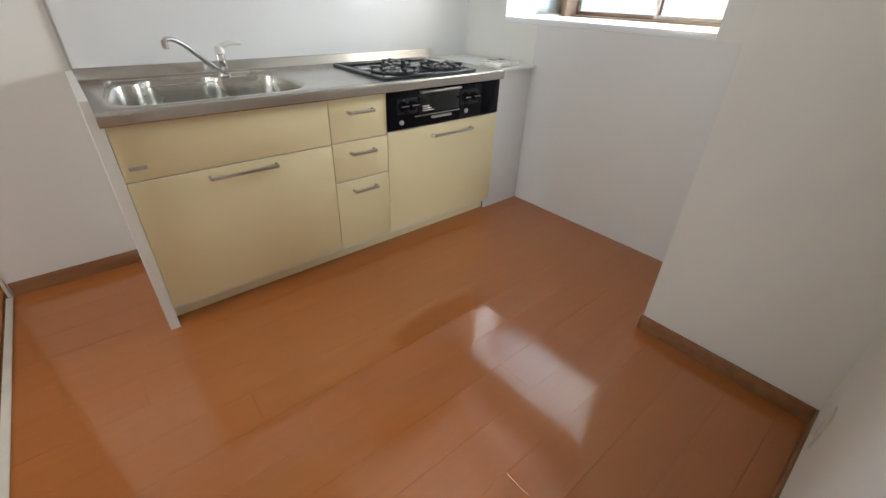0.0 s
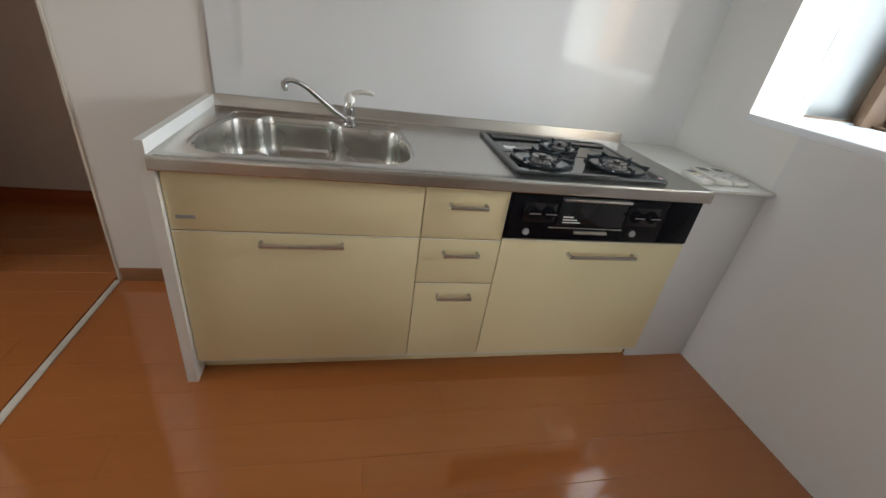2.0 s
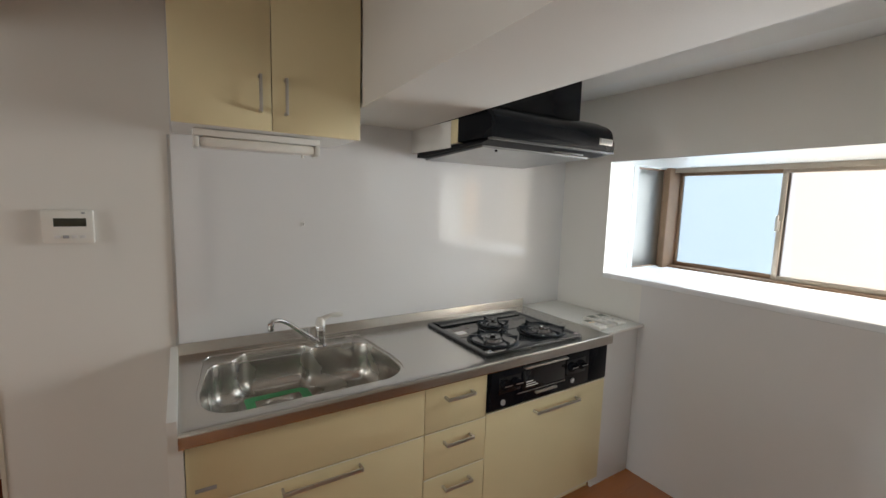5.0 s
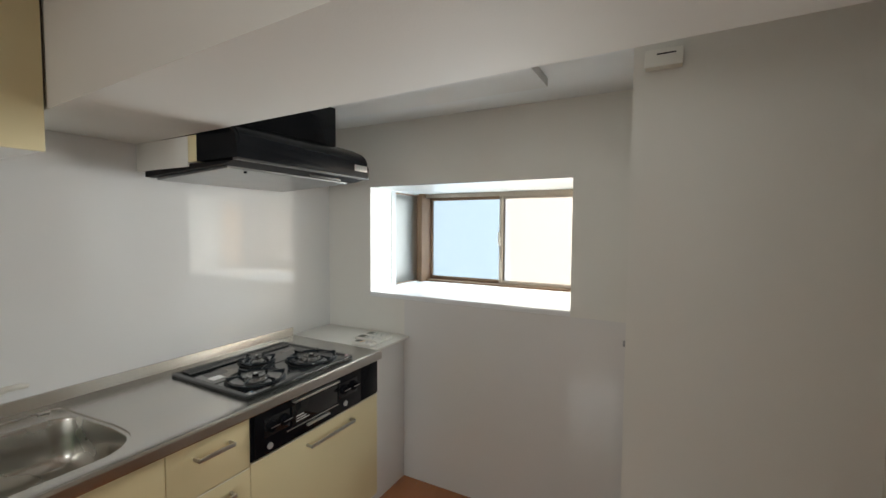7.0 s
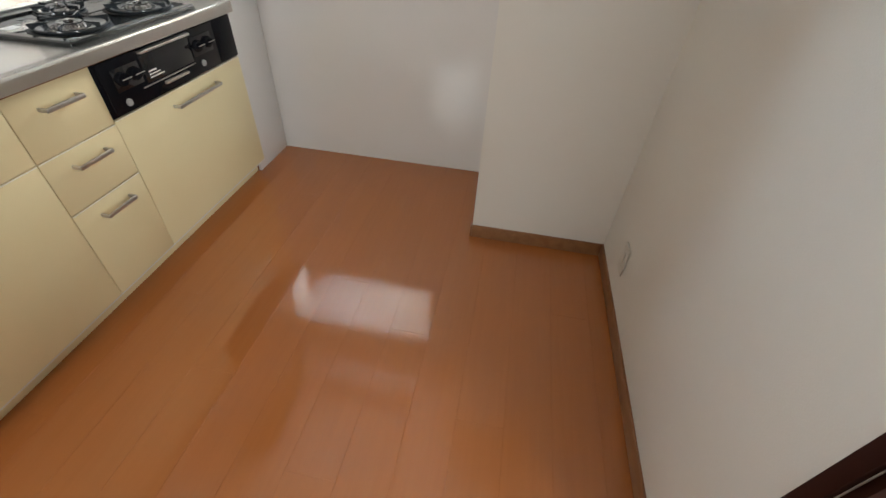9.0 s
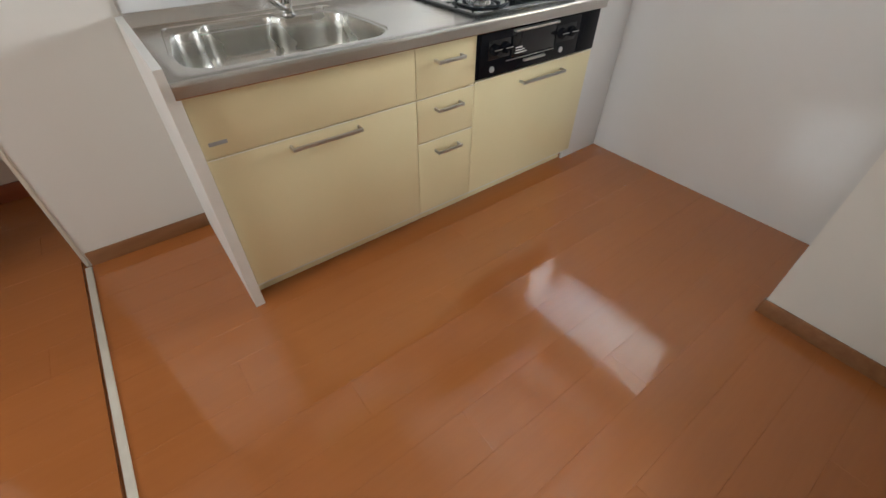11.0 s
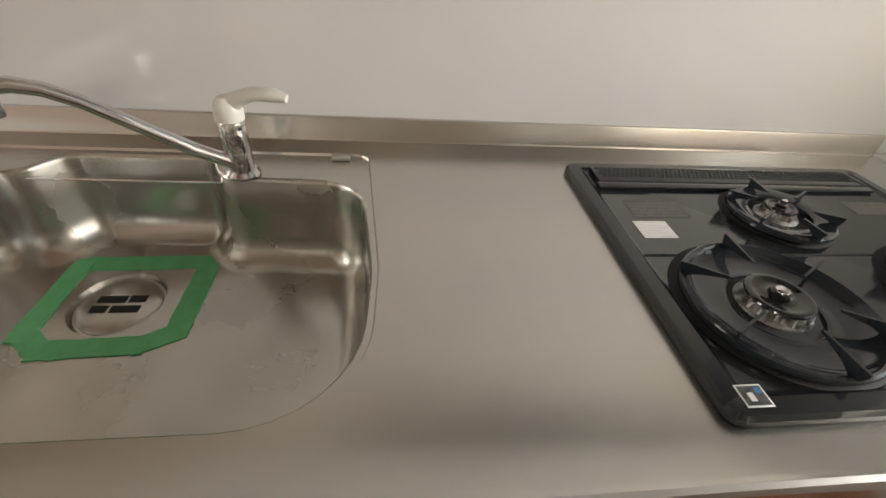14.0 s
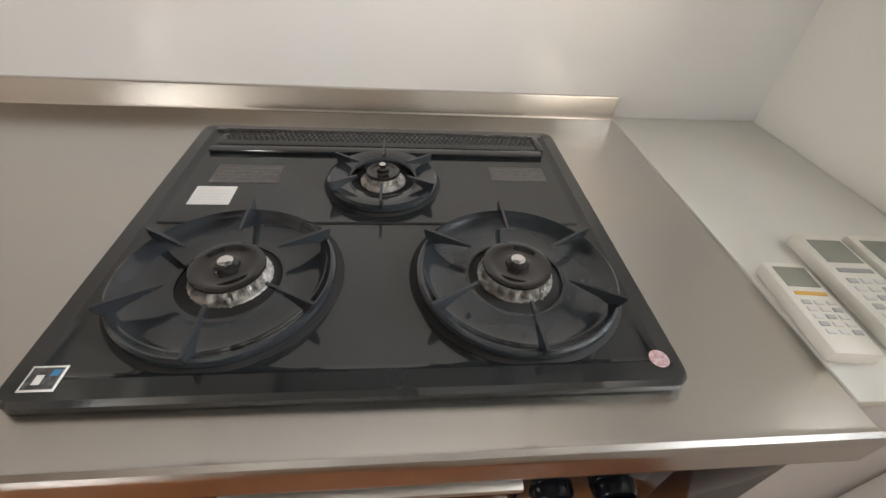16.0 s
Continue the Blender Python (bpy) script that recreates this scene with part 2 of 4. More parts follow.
def box(bm, x0, x1, y0, y1, z0, z1, r=0.0, seg=2):
    c = ((x0 + x1) / 2, (y0 + y1) / 2, (z0 + z1) / 2)
    s = (abs(x1 - x0), abs(y1 - y0), abs(z1 - z0))
    g = bmesh.ops.create_cube(bm, size=1, matrix=Matrix.Translation(c) @ Matrix.Diagonal((*s, 1)))
    if r:
        es = {e for v in g["verts"] for e in v.link_edges}
        bmesh.ops.bevel(bm, geom=list(es), offset=min(r, min(s) * 0.45), segments=seg, affect="EDGES", profile=0.5)
    return bm


def boxes(*specs, r=0.0):
    bm = bmesh.new()
    for s in specs:
        box(bm, *s, r=r)
    return bm


def cyl(bm, p, q, r1, r2=None, n=24):
    p, q = Vector(p), Vector(q)
    d = q - p
    m = Matrix.Translation((p + q) / 2) @ d.to_track_quat("Z", "Y").to_matrix().to_4x4()
    bmesh.ops.create_cone(bm, cap_ends=True, segments=n, radius1=r1, radius2=r1 if r2 is None else r2, depth=d.length, matrix=m)
    return bm


def lathe(bm, prof, c, n=40, closed=False):
    """Profile of (radius, z) turned round the upright through c."""
    rings = [[bm.verts.new((c[0] + r * math.cos(2 * math.pi * k / n), c[1] + r * math.sin(2 * math.pi * k / n), c[2] + z)) for k in range(n)] for r, z in prof]
    pairs = list(zip(rings, rings[1:])) + ([(rings[-1], rings[0])] if closed else [])
    for a, b in pairs:
        for k in range(n):
            bm.faces.new((a[k], a[(k + 1) % n], b[(k + 1) % n], b[k]))
    if not closed:
        bm.faces.new(rings[0])
        bm.faces.new(rings[-1])
    return bm


def sweep(bm, pts, radii, n=12, flat=1.0):
    pts = [Vector(p) for p in pts]
    rings = []
    up = Vector((0.02, 1, 0.03)).normalized()
    for i, p in enumerate(pts):
        d = (pts[min(i + 1, len(pts) - 1)] - pts[max(i - 1, 0)]).normalized()
        a = up.cross(d).normalized()
        b = d.cross(a)
        r = radii[i] if isinstance(radii, (list, tuple)) else radii
        rings.append([bm.verts.new(p + a * math.cos(2 * math.pi * k / n) * r * flat + b * math.sin(2 * math.pi * k / n) * r) for k in range(n)])
    for a, b in zip(rings, rings[1:]):
        for k in range(n):
            bm.faces.new((a[k], a[(k + 1) % n], b[(k + 1) % n], b[k]))
    bm.faces.new(rings[0])
    bm.faces.new(rings[-1])
    return bm


def outline(corners, d=0.0, seg=8):
    """Rounded closed polygon from counterclockwise corners (x, y, radius), moved in by d."""
    n, out = len(corners), []
    P = [Vector(c[:2]) for c in corners]
    moved = []
    for i in range(n):
        a, b, c = P[i - 1], P[i], P[(i + 1) % n]
        e0, e1 = (b - a).normalized(), (c - b).normalized()
        n0, n1 = Vector((-e0.y, e0.x)), Vector((-e1.y, e1.x))
        k = 1 + n0.dot(n1)
        moved.append((b + (n0 + n1) * d / k, e0, e1))
    for i in range(n):
        b, e0, e1 = moved[i]
        turn = e0.x * e1.y - e0.y * e1.x
        r = corners[i][2]
        r = max(r - d, 0.012 if r > 0.03 else 0.004) if turn > 0 else r + d
        ang = math.acos(max(-1, min(1, e0.dot(e1))))
        t = r * math.tan(ang / 2)
        s = 1 if turn > 0 else -1
        centre = b - e0 * t + Vector((-e0.y, e0.x)) * r * s
        start = b - e0 * t - centre
        for k in range(seg + 1):
            q = s * ang * k / seg
            out.append((centre.x + start.x * math.cos(q) - start.y * math.sin(q), centre.y + start.x * math.sin(q) + start.y * math.cos(q)))
    return out


def loop(bm, pts, z):
    return [bm.verts.new((x, y, z)) for x, y in pts]


def bridge(bm, a, b):
    n = len(a)
    for k in range(n):
        bm.faces.new((a[k], a[(k + 1) % n], b[(k + 1) % n], b[k]))


def fill_between(bm, a, b):
    es = []
    for lp in (a, b):
        for k in range(len(lp)):
            es.append(bm.edges.get((lp[k], lp[(k + 1) % len(lp)])) or bm.edges.new((lp[k], lp[(k + 1) % len(lp)])))
    bmesh.ops.triangle_fill(bm, use_beauty=True, edges=es)


def text(name, body, size, mat, parent, m, label=""):
    cu = bpy.data.curves.new(name, "FONT")
    cu.body, cu.size, cu.extrude = body, size, 0.0001
    cu.align_x, cu.align_y = "CENTER", "CENTER"
    tmp = bpy.data.objects.new(name, cu)
    scene.collection.objects.link(tmp)
    me = bpy.data.meshes.new_from_object(tmp.evaluated_get(bpy.context.evaluated_depsgraph_get()))
    bpy.data.objects.remove(tmp)
    me.transform(Matrix.Translation(-ORIGIN[parent]) @ m)
    me.materials.clear()
    me.materials.append(mat)
    ob = new(name, me)
    ob.parent = parent
    ORIGIN[ob] = ORIGIN[parent]
    return tagged(ob, label)


# ---- structure ----
HC = 2.235          # ceiling before the beam
HW = 2.105          # lower ceiling by the window
BX0, BX1, BZ = 0.603, 1.0, 1.825

setting("wall_north", boxes((XL, XW + 0.22, 0, 0.12, 0, 2.6)), M_WALL, "white papered kitchen back wall")
bm = boxes((XW, XW + 0.22, YS, 0, 0, WZ0), (XW, XW + 0.22, YS, 0, WZ1, 2.6), (XW, XW + 0.22, WY0, 0, WZ0, WZ1), (XW, XW + 0.22, YS, WY1, WZ0, WZ1))
setting("wall_east", bm, M_WALL, "white papered wall round the bay window")
setting("wall_panel_low", boxes((XW - 0.0015, XW, -1.836, -0.5925, 0, 1.0645)), M_LOW, "glossy white panel on the wall below the window")
setting("pillar", boxes((1.508, XW, YS, -1.836, 0, 2.6)), M_WALL, "white papered pillar in the corner")
DX0, DX1, DZ = -0.47, 0.235, 2.0
bm = boxes((DX1, XW + 0.22, YS - 0.12, YS, 0, 2.6), (XL, DX0, YS - 0.12, YS, 0, 2.6), (DX0, DX1, YS - 0.12, YS, DZ, 2.6))
# Unseen room added to hold the back fill lamp.
setting("fill_room_wall", boxes((-3.14, -3.02, -5.62, YS - 0.12, 0, 2.6), (1.2, 1.32, -5.62, YS - 0.12, 0, 2.6), (-3.14, 1.32, -5.62, -5.5, 0, 2.6), (-3.02, XL, YS - 0.24, YS - 0.121, 0, 2.6)), M_WALL, "added unseen walls enclosing the back fill lamp")
setting("fill_room_ceiling", boxes((-3.14, 1.32, -5.62, YS - 0.12, 2.4, 2.5)), M_CEIL)
setting("fill_room_floor", boxes((-3.14, 1.32, -5.62, YS - 0.0, -0.1, -0.0125)), M_BASE)
setting("wall_south", bm, M_WALL, "white papered wall opposite the kitchen")
OY0, OY1, OZ = -0.03, -1.75, 1.98
bm = boxes((XL - 0.12, XL, YS - 0.12, OY1, 0, 2.6), (XL - 0.12, XL, OY1, OY0 + 0.03, OZ, 2.6))
setting("wall_west", bm, M_WALL, "white papered partition with a wide opening")
# Last box is an unseen added wall keeping the room lamp off the far wall.
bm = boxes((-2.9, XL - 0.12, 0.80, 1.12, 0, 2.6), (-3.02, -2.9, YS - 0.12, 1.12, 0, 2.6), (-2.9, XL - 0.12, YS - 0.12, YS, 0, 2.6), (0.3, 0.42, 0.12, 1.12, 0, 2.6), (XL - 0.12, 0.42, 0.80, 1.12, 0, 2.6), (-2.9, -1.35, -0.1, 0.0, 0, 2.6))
setting("wall_room", bm, M_WALL_BOUNCE, "white walls of the next room, browned for floor bounce, with a light-blocking stub")
setting("ceiling", boxes((-3.02, BX0, YS - 0.12, 1.12, HC, HC + 0.1), (BX0, 0.8, YS, 0, HC, HC + 0.1)), M_CEIL, "white papered ceiling")
setting("ceiling_low", boxes((0.8, XW, YS, 0, HW, HW + 0.2)), M_GLOSS, "lower glossy white ceiling by the window")
bm = bmesh.new()
foot = [(0.626, 0), (0.505, YS), (0.905, YS), (1.012, 0)]
lo, hi = loop(bm, foot, BZ), loop(bm, foot, BZ + 0.6)
bridge(bm, lo, hi)
bm.faces.new(lo)
bm.faces.new(hi)
setting("beam", bm, M_WALL, "white papered beam under the ceiling")
setting("duct_box", boxes((1.0, 1.81, -1.492, 0, 2.070, HW)), M_DUCT, "duct boxing, greyed to read less lit than the ceiling")

# bay
X0 = XW + 0.22
setting("bay_sill", boxes((XW - 0.004, 2.74, WY1 - 0.0, WY0, WZ0 - 0.025, WZ0 + 0.003), r=0.002), M_SILL, "glossy white sill board")
setting("bay_soffit", boxes((XW + 0.002, 2.74, WY1, WY0, WZ1 - 0.003, WZ1 + 0.03)), M_BAY_DIM, "glossy white bay soffit, colour dimmed against glare")
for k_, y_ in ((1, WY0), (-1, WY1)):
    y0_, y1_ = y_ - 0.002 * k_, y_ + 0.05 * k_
    setting("bay_side", boxes((X0, 2.385, y0_, y1_, WZ0 - 0.03, WZ1 + 0.03), (2.385, 2.675, y0_, y1_, WZ0 - 0.03, WZ0 + 0.012), (2.385, 2.675, y0_, y1_, WZ1 - 0.012, WZ1 + 0.03)), M_BAY_DIM, "white bay cheek round a narrow side pane, colour dimmed against glare")
# Added box out of sight behind the panes, enclosing the bay lamps.
setting("bay_lamp_box", boxes((X0, 3.08, WY1 - 0.1, WY0 + 0.1, WZ1 + 0.03, WZ1 + 0.1), (X0, 3.08, WY1 - 0.1, WY0 + 0.1, WZ0 - 0.1, WZ0 - 0.03), (X0, 3.08, WY0 + 0.1, WY0 + 0.14, WZ0 - 0.1, WZ1 + 0.1), (X0, 3.08, WY1 - 0.14, WY1 - 0.1, WZ0 - 0.1, WZ1 + 0.1), (2.852, 2.862, WY0 + 0.045, WY0 + 0.1, WZ0 - 0.03, WZ1 + 0.03), (2.852, 2.862, WY1 - 0.1, WY1 - 0.045, WZ0 - 0.03, WZ1 + 0.03), (3.08, 3.12, WY1 - 0.1, WY0 + 0.1, WZ0 - 0.1, WZ1 + 0.1)), M_WHITE)

# window in the bay
win = tagged(new("window_1"), "bronze sliding window with frosted panes in a deep white bay", kind="structure")
win.location = (XB, -0.943, WZ0)
ORIGIN[win] = Vector(win.location)
bm = boxes((2.675, 2.85, WY0 - 0.030, WY0 + 0.045, WZ0, WZ1), (2.675, 2.85, WY1 - 0.045, WY1 + 0.030, WZ0, WZ1), (2.735, 2.85, WY1 + 0.022, WY0 - 0.022, WZ0, WZ0 + 0.014), (2.735, 2.85, WY1 + 0.022, WY0 - 0.022, WZ1 - 0.022, WZ1), r=0.002)
part("window_frame", bm, M_BROWN, win)
part("frame_rail", boxes((2.728, 2.735, WY1 + 0.02, WY0 - 0.02, WZ1 - 0.03, WZ1 - 0.004)), M_SASH, win)


def sash(y0, y1, x, mat, lab, glass):
    z0, z1, w = WZ0 + 0.014, WZ1 - 0.022, 0.025
    bm = boxes((x, x + 0.02, y0, y0 + w, z0, z1), (x, x + 0.02, y1 - w, y1, z0, z1), (x, x + 0.02, y0 + w, y1 - w, z0, z0 + w), (x, x + 0.02, y0 + w, y1 - w, z1 - w, z1), r=0.0015)
    s = part("sash", bm, mat, win, lab)
    p = part("pane", boxes((x + 0.008, x + 0.012, y0 + w, y1 - w, z0 + w, z1 - w)), glass, s)
    p.visible_shadow = False
    return s


sash(-0.957, WY0 - 0.022, 2.80, M_BROWN, "bronze sash", M_PANE1)
sash(WY1 + 0.022, -0.929, 2.775, M_SASH, "paler bronze sash", M_PANE2)
for k_, y_ in ((1, WY0 + 0.012), (-1, WY1 - 0.012)):
    y0_, y1_ = sorted((y_, y_ + 0.012 * k_))
    bm = boxes((2.385, 2.675, y0_, y1_, WZ0 + 0.012, WZ0 + 0.020), (2.385, 2.675, y0_, y1_, WZ1 - 0.022, WZ1 - 0.012), (2.385, 2.393, y0_, y1_, WZ0 + 0.020, WZ1 - 0.022))
    s_ = part("side_sash", bm, M_BROWN, win, "slim bronze frame of the side pane")
    p = part("pane", boxes((2.393, 2.675, y0_ + 0.003, y1_ - 0.003, WZ0 + 0.020, WZ1 - 0.022)), M_PANE3, s_)
    p.visible_shadow = False
bm = boxes((2.758, 2.775, -0.945, -0.925, 1.37, 1.43), (2.745, 2.76, -0.942, -0.93, 1.385, 1.46), r=0.003)
part("lock", bm, M_NICKEL, win)

# dark door in the south wall, set open for the back fill lamp's light
door = tagged(new("door_1"), "dark reddish-brown wooden door, set open to pass fill light", kind="structure")
door.location = (0, YS, 0)
ORIGIN[door] = Vector(door.location)
part("door_frame", boxes((DX1 - 0.0, DX1 + 0.028, YS, YS + 0.012, 0, DZ + 0.03), (DX0 - 0.028, DX0, YS, YS + 0.012, 0, DZ + 0.03), (DX0, DX1, YS, YS + 0.012, DZ, DZ + 0.03), r=0.002), M_DOOR, door)
part("door_jamb", boxes((DX1 - 0.016, DX1 - 0.001, YS - 0.12, YS, 0, DZ), (DX0 + 0.001, DX0 + 0.016, YS - 0.12, YS, 0, DZ), r=0.002), M_DOOR, door)
part("door_leaf", boxes((DX1 - 0.052, DX1 - 0.017, YS - 0.80, YS - 0.125, 0.006, DZ - 0.003), r=0.002), M_DOOR, door)
part("door_handle", cyl(cyl(bmesh.new(), (DX1 - 0.052, YS - 0.74, 0.95), (DX1 - 0.10, YS - 0.74, 0.95), 0.01), (DX1 - 0.10, YS - 0.75, 0.95), (DX1 - 0.10, YS - 0.63, 0.95), 0.009), M_NICKEL, door)

# kitchen wall panels and trims
setting("wall_panel", boxes((-0.007, XW, -0.006, 0, 0.84, 2.2)), M_PANEL, "glossy white kitchen wall panel")
setting("panel_trim", boxes((-0.018, -0.007, -0.0075, 0, 0.89, 1.70), r=0.0015), M_TRIM, "thin aluminium edge trim")
setting("opening_trim", boxes((XL - 0.004, XL + 0.003, -0.004, -0.0, 0, OZ), (XL - 0.012, XL, 0.0, 0.12, 0, 2.3), (XL - 0.125, XL + 0.005, OY1, OY1 + 0.012, 0, OZ), r=0.002), M_STRIP, "ivory edge trim of the opening")
setting("threshold", boxes((XL - 0.018, XL + 0.006, OY1 + 0.012, -0.012, -0.005, 0.006), r=0.002), M_STRIP, "ivory floor threshold strip")

BH = 0.068
bb = [(XL + 0.010, -0.03, -0.008, 0, 0, BH), (1.500, 1.508, YS + 0.008, -1.836, 0, BH), (1.500, 1.520, -1.836, -1.828, 0, BH), (DX1 + 0.028, 1.508, YS, YS + 0.008, 0, BH), (-2.9, 0.3, 0.788, 0.80, 0, 0.09), (-2.9, -2.892, YS, 0.788, 0, 0.09)]
for b_ in bb:
    setting("baseboard", boxes(b_, r=0.002), M_BASER if b_[5] > BH else M_BASE, "reddish-brown wooden baseboard" if b_[5] > BH else "brown wooden baseboard")


# ---- kitchen ----
YF = -0.63          # cabinet fronts
ZT = 0.85           # worktop


def handle(parent, x0, x1, z, sag=0.0):
    y = YF - 0.016
    bm = bmesh.new()
    box(bm, x0, x1, y - 0.018, y - 0.010, z - 0.007, z + 0.007, r=0.003)
    for x in (x0, x1 - 0.008):
        box(bm, x, x + 0.008, y - 0.014, y + 0.016, z - 0.006, z + 0.006, r=0.002)
    part("handle", bm, M_NICKEL, parent, "satin metal bar handle")


def front(name, parent, x0, x1, z0, z1, lab=""):
    bm = boxes((x0 + 0.0015, x1 - 0.0015, YF, YF + 0.018, z0 + 0.0015, z1 - 0.0015), r=0.0015)
    d_ = part(name, bm, M_CREAM, parent, lab)
    if z1 < 0.8:
        # Pale strip painting the highlight along the front's top edge.
        part("edge_highlight", boxes((x0 + 0.003, x1 - 0.003, YF - 0.0006, YF - 0.0001, z1 - 0.0050, z1 - 0.0015)), M_EDGE_HILITE, d_)
    return d_


def carcass(parent, x0, x1, z1=0.808):
    part("body", boxes((x0, x1, YF + 0.0185, -0.02, 0.08, z1)), M_CREAM, parent)
    part("kickboard", boxes((x0, x1, YF + 0.06, YF + 0.078, 0.0, 0.079)), M_CREAM, parent)
    part("plinth_trim", boxes((x0, x1, YF + 0.004, YF + 0.018, 0.075, 0.0825), r=0.001), M_WHITE, parent)


sink_cab = thing("sink_cabinet", (0.375, -0.32, 0), "cream laminate sink base cabinet with one wide drawer", "cabinet")
carcass(sink_cab, 0.0, 0.755, 0.64)
front("top_panel", sink_cab, 0.0, 0.755, 0.616, 0.808)
d = front("door", sink_cab, 0.0, 0.755, 0.083, 0.616)
handle(d, 0.248, 0.506, 0.584)
part("nameplate", boxes((0.022, 0.075, YF - 0.0015, YF - 0.0, 0.655, 0.667), r=0.0006), M_GREY, sink_cab)

drawers = thing("drawer_unit", (0.905, -0.32, 0), "cream laminate unit of three drawers", "cabinet")
carcass(drawers, 0.755, 1.045)
for z0, z1, hz in ((0.616, 0.808, 0.745), (0.432, 0.616, 0.563), (0.083, 0.432, 0.38)):
    d = front("drawer", drawers, 0.755, 1.045, z0, z1)
    handle(d, 0.838, 0.968, hz)

stove_cab = thing("stove_cabinet", (1.42, -0.32, 0), "cream laminate cabinet under the built-in stove", "cabinet")
carcass(stove_cab, 1.045, 1.80, 0.615)
d = front("door", stove_cab, 1.045, 1.80, 0.083, 0.624)
handle(d, 1.31, 1.59, 0.57)

sidep = thing("side_panel", (-0.014, -0.32, 0), "white end board beside the sink cabinet", "end panel")
part("board", boxes((-0.036, -0.001, -0.650, -0.001, 0, 0.808)), M_WHITE, sidep)
part("top_rail", boxes((-0.036, -0.0128, -0.650, -0.0095, 0.8081, 0.889)), M_WHITE, sidep)
ledge = thing("filler_ledge", (1.95, -0.3, 0), "white boxed ledge between worktop and wall", "ledge")
part("ledge_top", boxes((1.802, XW - 0.0017, -0.624, -0.007, 0.840, 0.852), r=0.0015), M_WHITE, ledge)
part("front_panel", boxes((1.802, XW - 0.0017, -0.592, -0.577, 0, 0.8395), r=0.001), M_LOW, ledge)
part("back_batten", boxes((1.802, XW - 0.006, -0.576, -0.54, 0.79, 0.8395)), M_WHITE, ledge)

# worktop and sink
top = thing("worktop", (0.9, -0.33, ZT - 0.04), "stainless steel worktop with pressed-in sink", "worktop")
deck = [(0.040, -0.592, 0.115), (0.726, -0.592, 0.125), (0.732, -0.38, 0.3), (0.704, -0.070, 0.03), (0.075, -0.068, 0.045), (0.036, -0.40, 0.3)]
basin = [(0.048, -0.584, 0.11), (0.716, -0.584, 0.12), (0.724, -0.38, 0.3), (0.700, -0.160, 0.085), (0.472, -0.150, 0.045), (0.442, -0.082, 0.045), (0.210, -0.080, 0.045), (0.170, -0.146, 0.055), (0.085, -0.152, 0.06), (0.045, -0.40, 0.3)]
bm = bmesh.new()
WL = -0.012
rect = [(WL, -0.645), (1.80, -0.645), (1.80, -0.012), (WL, -0.012)]
a = loop(bm, rect, ZT)
b = loop(bm, outline(deck), ZT)
fill_between(bm, a, b)
c = loop(bm, outline(deck, 0.002), ZT - 0.0045)
bridge(bm, b, c)
d1 = loop(bm, outline(basin), ZT - 0.0045)
fill_between(bm, c, d1)
edge = [(-0.645, ZT), (-0.652, ZT + 0.0035), (-0.657, ZT + 0.002), (-0.6595, ZT - 0.003), (-0.660, ZT - 0.006), (-0.660, ZT - 0.009), (-0.660, ZT - 0.036), (-0.660, ZT - 0.0385), (-0.659, ZT - 0.040), (-0.640, ZT - 0.040)]
for (y0, z0), (y1, z1) in zip(edge, edge[1:]):
    bm.faces.new([bm.verts.new(p) for p in ((WL, y0, z0), (1.8, y0, z0), (1.8, y1, z1), (WL, y1, z1))])
for x in (WL, 1.8):
    bm.faces.new([bm.verts.new((x, y, z)) for y, z in edge + [(-0.012, ZT - 0.04), (-0.012, ZT)]])
bs = [(-0.016, ZT), (-0.014, ZT + 0.004), (-0.014, ZT + 0.042), (-0.012, ZT + 0.045), (-0.0065, ZT + 0.045)]
for (y0, z0), (y1, z1) in zip(bs, bs[1:]):
    bm.faces.new([bm.verts.new(p) for p in ((WL, y0, z0), (1.8, y0, z0), (1.8, y1, z1), (WL, y1, z1))])
for x in (WL, 1.8):
    bm.faces.new([bm.verts.new((x, y, z)) for y, z in bs + [(-0.0065, ZT)]])
bmesh.ops.remove_doubles(bm, verts=bm.verts, dist=0.0002)
part("steel_top", bm, M_STEEL, top)
bm = bmesh.new()
rings = [(0.0, -0.0045), (0.002, -0.0065), (0.004, -0.012), (0.007, -0.075), (0.010, -0.113), (0.014, -0.130), (0.021, -0.145), (0.031, -0.156), (0.043, -0.1635), (0.056, -0.1665)]
prev = None
for dd, dz in rings:
    cur = loop(bm, outline(basin, dd), ZT + dz)
    if prev:
        bridge(bm, prev, cur)
    prev = cur
drain = (0.316, -0.270)
hole = [(drain[0] + 0.068 * math.cos(2 * math.pi * k / 48), drain[1] + 0.068 * math.sin(2 * math.pi * k / 48)) for k in range(48)]
h1 = loop(bm, hole, ZT - 0.1667)
fill_between(bm, prev, h1)
h2 = loop(bm, [(drain[0] + (x - drain[0]) * 0.93, drain[1] + (y - drain[1]) * 0.93) for x, y in hole], ZT - 0.176)
bridge(bm, h1, h2)
bm.faces.new(h2)
part("basin", bm, M_BASIN, top)
bm = lathe(bmesh.new(), [(0.001, -0.1715), (0.055, -0.1715), (0.060, -0.1745), (0.056, -0.1765), (0.001, -0.1765)], (*drain, ZT), 36)
plug = part("drain_cover", bm, M_BASIN, top, "steel drain cover with dark slots")
bm = bmesh.new()
for k, cuts in ((1, ((-0.036, 0.006), (0.010, 0.036))), (-1, ((-0.038, -0.014), (-0.009, 0.034)))):
    for u0, u1 in cuts:
        box(bm, drain[0] + u0, drain[0] + u1, drain[1] + k * 0.011 - 0.0075, drain[1] + k * 0.011 + 0.0075, ZT - 0.1713, ZT - 0.1709)
